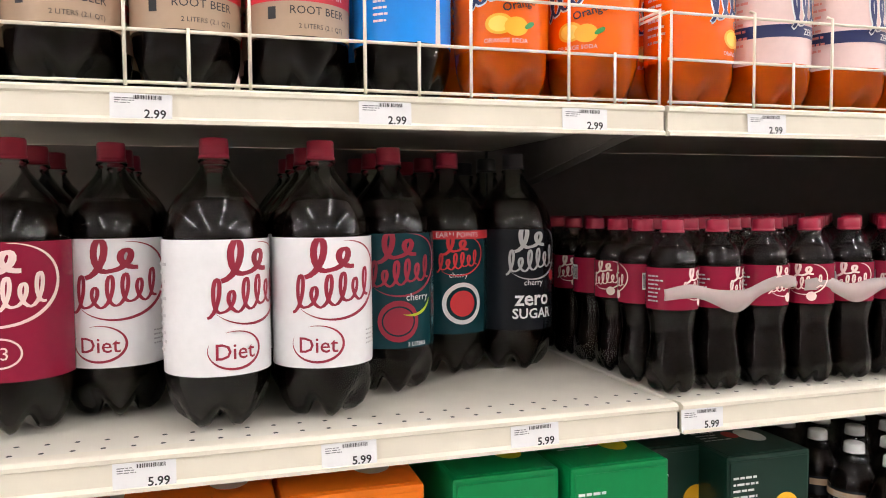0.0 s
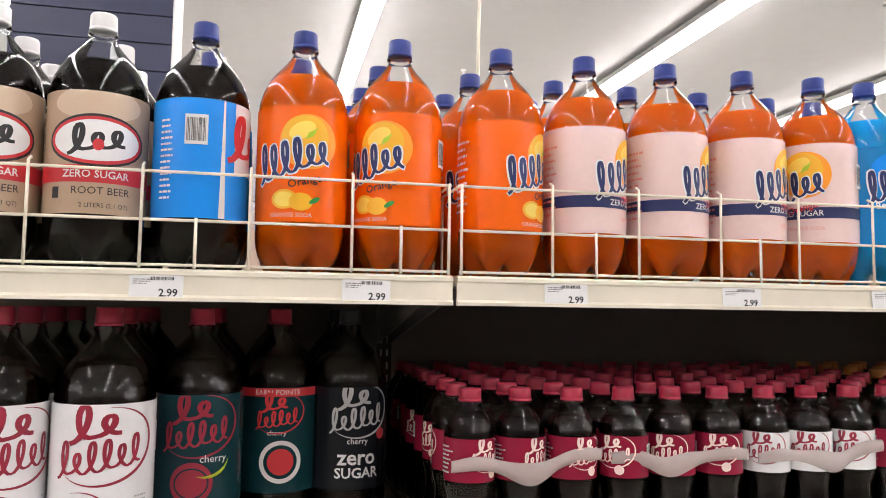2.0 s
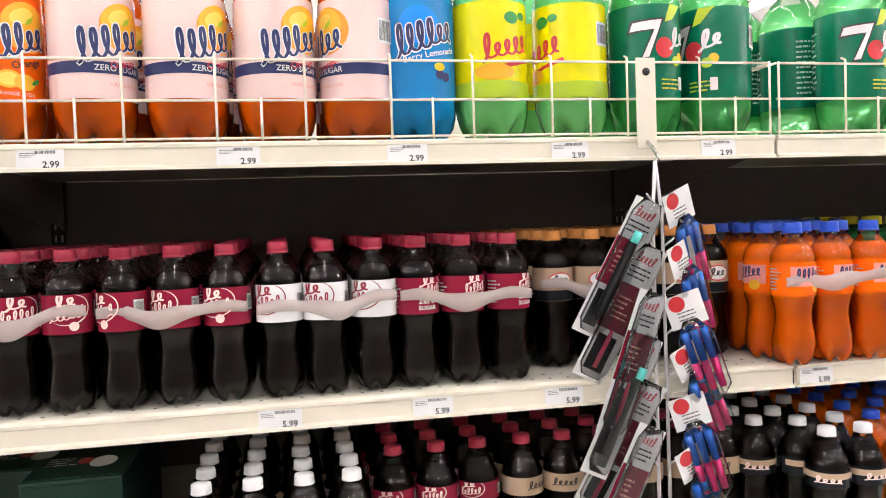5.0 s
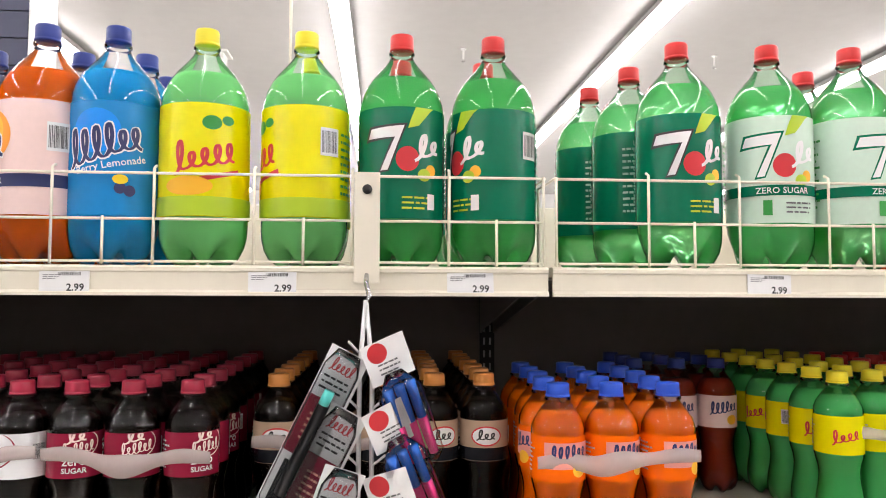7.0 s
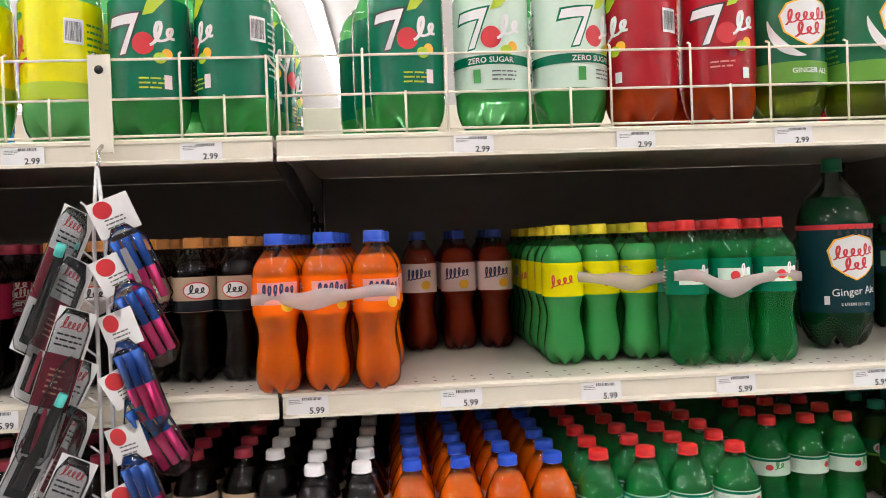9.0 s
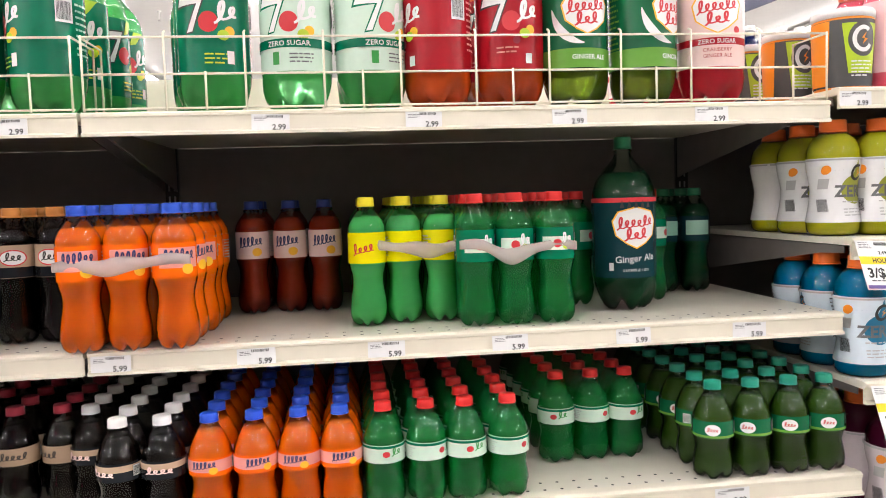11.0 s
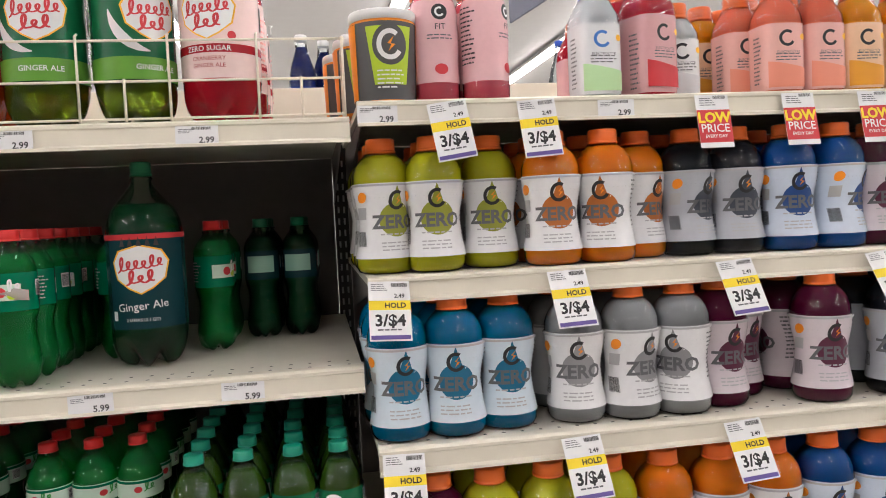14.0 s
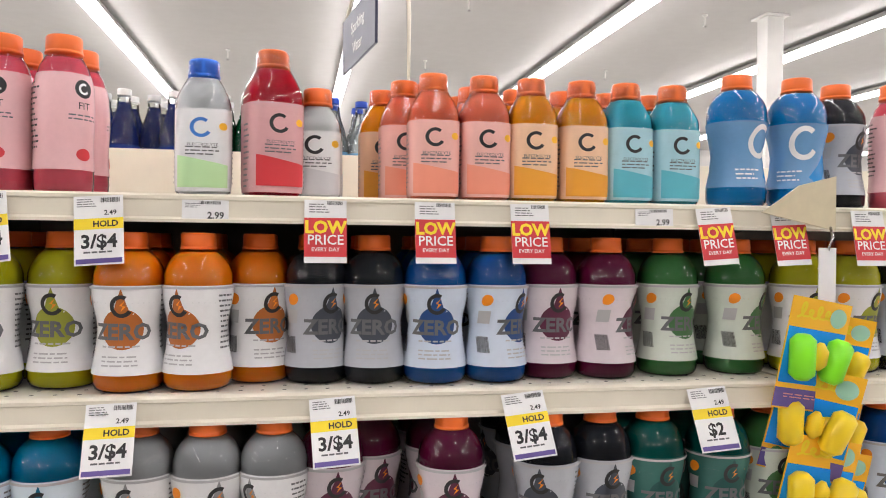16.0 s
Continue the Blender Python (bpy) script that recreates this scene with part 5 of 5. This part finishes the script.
def strip_one(x):
    root = new("clip_strip")
    root.location = (x, S1Y - 0.02, S1)
    box("hook_plate", -0.0155, 0.0155, -0.004, -0.001, -0.02, 0.115, CREAM, root, 0.001)
    v, f = lathe_closed([(0, 0.006), (0.001, 0.006)], 14)
    h = part("hole", mesh("hole", v, f, BLACK), root)
    h.matrix_basis = pose(0, -0.0042, 0.094, 90, 0, 0)
    tube_ob("hook", [(0, -0.003, -0.01), (0, -0.02, -0.02), (0.004, -0.03, -0.035), (0, -0.024, -0.045)], 0.003, CHROME, root)
    tape = paint("strip_tape", (0.75, 0.74, 0.75), 0.3, grain=0.03)
    for sx in (-0.008, 0.01):
        tube_ob("strip", [(0, -0.026, -0.04), (sx * 0.8, -0.028, -0.12), (sx, -0.03, -0.62)], 0.0028, tape, root)
        for k in range(8):
            tube_ob("prong", [(sx, -0.03, -0.10 - 0.065 * k), (sx * 2.4, -0.036, -0.088 - 0.065 * k)], 0.0016, tape, root)
    for k in range(6):
        z = -0.10 - 0.065 * k
        packet(root, -0.016 - 0.002 * k, -0.045 - 0.004 * (k % 3), z, 24 + RND.uniform(-5, 6), 4, 0.048, 0.215, "mint" if k in (0, 3) else "rose")
    for k in range(6):
        z = -0.085 - 0.075 * k
        packet(root, 0.018 + 0.002 * k, -0.05 - 0.004 * (k % 2), z, -20 + RND.uniform(-8, 5), 6, 0.054, 0.165, "brush")
    tagged(root, "hanging strip with bagged nail files and lip gloss sets", "merchandise strip")


def strip_two(x):
    root = new("toy_strip")
    root.location = (x, G1Y - 0.03, G1)
    v, f = [(-0.10, 0.0, -0.01), (0.02, 0.0, -0.035), (0.02, 0.0, 0.045), (-0.04, 0.0, 0.03), (-0.075, 0.0, 0.006), (-0.10, 0.003, -0.01), (0.02, 0.003, -0.035), (0.02, 0.003, 0.045), (-0.04, 0.003, 0.03), (-0.075, 0.003, 0.006)], \
        [(0, 1, 2, 3, 4), (9, 8, 7, 6, 5)] + [(i, (i + 1) % 5, 5 + (i + 1) % 5, 5 + i) for i in range(5)]
    part("hook_plate", mesh("hook_plate", v, f, paint("beige_plate", (0.62, 0.55, 0.38), 0.5), smooth=False), root)
    tube_ob("hook", [(0.01, -0.002, -0.03), (0.006, -0.012, -0.045), (0.0, -0.012, -0.06), (0.004, -0.006, -0.066)], 0.002, CHROME, root)
    box("strip", -0.014, 0.014, -0.010, -0.008, -0.16, -0.06, WHITE, root, 0.0005)
    for k in range(4):
        packet(root, -0.02 + 0.008 * k, -0.03 + 0.004 * k, -0.135 - 0.10 * k, 12 + RND.uniform(-4, 4), 5, 0.118, 0.16, "toy", (0.25, 0.85, 0.02) if k == 0 else (0.92, 0.66, 0.02))
    for k in range(3):
        packet(root, 0.035, 0.0, -0.16 - 0.10 * k, 10, 5, 0.10, 0.15, "toy", (0.92, 0.66, 0.02))
    tagged(root, "hanging strip with bright yellow and green carded toys", "merchandise strip")


strip_one(0.989)
strip_two(3.712)

# ---------- drink powder tubs on the sports shelf ----------
TUBM = lab("tub_grey", (0.10, 0.10, 0.10))


def tub(x, y, k, turn):
    root = new("powder_tub")
    root.matrix_basis = pose(x, y, G1 + 0.0005, 0, 0, turn)
    pr = [(0.0, 0.044 * k), (0.003, 0.046 * k), (0.12 * k, 0.050 * k), (0.124 * k, 0.049 * k)]
    v, f = lathe_closed(pr, 32)
    part("tub_body", mesh("tub_body", v, f, ORANGEI), root)
    part("label", label_mesh("label", pr, 0.004, 0.118 * k, TUBM, [(poly((-0.024, -0.04), (0.024, -0.04), (0.036, 0.045), (-0.036, 0.045)), 0, 0.062 * k, LIMEI), (disc(0.026, 0.03), 0, 0.08 * k, TUBM), (arc(0.016, 0.019, 0.007, 50, 330, 20), 0, 0.08 * k, WHITE),
         (poly((-0.004, -0.01), (0.006, 0), (-0.001, 0.001), (0.004, 0.012), (-0.006, 0.001), (0, 0)), 0.002, 0.08 * k, ORANGEI), (lines(0.04, 0.03, 5, 3), 0.0, 0.03 * k, WHITE), (rect(0.06, 0.11), 0.085, 0.058, ORANGEI), (rect(0.06, 0.11), -0.085, 0.058, ORANGEI)]), root)
    v, f = lathe_closed([(0.122 * k, 0.0515 * k), (0.134 * k, 0.0515 * k), (0.137 * k, 0.050 * k)], 32)
    part("lid", mesh("lid", v, f, WHITE), root, "white plastic lid")
    tagged(root, "grey and orange drink powder tub, white lid", "powder tub", "powder tubs")


tub(2.495, G1Y + 0.06, 1.0, 6)
tub(2.47, G1Y + 0.19, 0.92, 10)
tub(2.455, G1Y + 0.31, 0.92, 10)

# ---------- signs ----------
NAVYS = paint("sign_navy", (0.035, 0.04, 0.085), 0.4, grain=0.04, scale=10)


def aisle_sign(x, y, z, turn, w, h):
    root = new("aisle_sign")
    root.matrix_basis = pose(x, y, z, 0, 0, turn)
    box("panel", -w / 2, w / 2, -0.004, 0.004, -h / 2, h / 2, NAVYS, root, 0.001)
    for sgn, spin in ((-1, 0), (1, 180)):
        t = part("lettering", card_mesh("lettering", 0.001, 0.001, NAVYS, [(words("Sparkling", h * 0.2, 0.01), 0, h * 0.17, WHITE), (words("Water", h * 0.2, 0.01), 0, -h * 0.2, WHITE)]), root)
        t.matrix_basis = pose(0, sgn * 0.0048, 0, 0, 0, spin)
    pts = [(-0.2, 0, h / 2), (-0.1, 0, 0.13), (0.05, 0, 0.17), (0.2, 0, 0.17), (0.35, 0, 0.12), (0.47, 0, 0.03), (0.545, 0, -0.06), (0.555, 0, -0.1), (0.555, 0, LEDGE - z - 0.08)]
    tube_ob("bracket_arm", pts, 0.005, CREAM, root, 8)
    return tagged(root, "navy blue aisle sign with white lettering on a bent rod", "aisle sign")


aisle_sign(3.13, 1.305, 2.035, -82, 0.455, 0.175)


def number_sign(x, y, z):
    root = new("aisle_number_sign")
    root.matrix_basis = pose(x, y, z, 0, 0, 0)
    for k in range(9):
        box("board", -0.35, 0.36, -0.15, 0.15, k * 0.135, k * 0.135 + 0.13, NAVYS, root, 0.002)
    box("end_panel", 0.362, 0.372, -0.15, 0.15, 0.0, 1.21, WHITE, root, 0.001)
    wood = paint("sign_wood", (0.62, 0.33, 0.13), 0.5, grain=0.12, scale=14)
    p = part("number_plate", card_mesh("number_plate", 0.26, 0.30, wood, [(words("2", 0.19, 0.02), 0, -0.155, WHITE)]), root, "orange wooden plate with a white number")
    p.location = (-0.235, -0.156, 0.29)
    tube_ob("cable", [(0, 0, 1.2), (0, 0, CEIL - z)], 0.006, BLACK, root)
    return tagged(root, "navy slatted aisle sign with a wooden number plate", "aisle sign")


number_sign(-1.08, 3.0, 2.10)

# cords, sprinklers and the far box
tube_ob_root = new("ceiling_cord")
tube_ob("cord", [(0.62, 2.2, 1.60), (0.62, 2.2, 2.6), (0.66, 2.2, CEIL)], 0.008, CREAM, tube_ob_root)
tagged(tube_ob_root, "thin cream cord hanging from the ceiling", "cord")


def sprinkler(x, y):
    root = new("sprinkler_head")
    root.location = (x, y, CEIL)
    v, f = lathe_closed([(-0.12, 0.012), (-0.02, 0.012), (-0.015, 0.03), (-0.002, 0.035)], 12)
    part("stem", mesh("stem", v, f, WALLM), root)
    v, f = lathe_closed([(-0.15, 0.02), (-0.145, 0.024), (-0.14, 0.01)], 12)
    part("deflector", mesh("deflector", v, f, CHROME), root)
    tagged(root, "small white ceiling sprinkler head", "sprinkler", "sprinklers")


for i in range(4):
    for j in range(3):
        sprinkler(1.9 + 2.95 * i - 2.95, 4.5 + 3.1 * j)


def far_box(x, y, z):
    root = new("drink_carton")
    root.location = (x, y, z)
    box("carton_body", -0.06, 0.06, 0, 0.1, 0, 0.055, WHITE, root, 0.003)
    box("carton_top", -0.055, 0.055, 0.005, 0.095, 0.056, 0.07, L_SKY, root, 0.003)
    tagged(root, "small white carton with a blue top on the far shelf", "carton")


far_box(1.31, 0.66, LEDGE - 0.084)
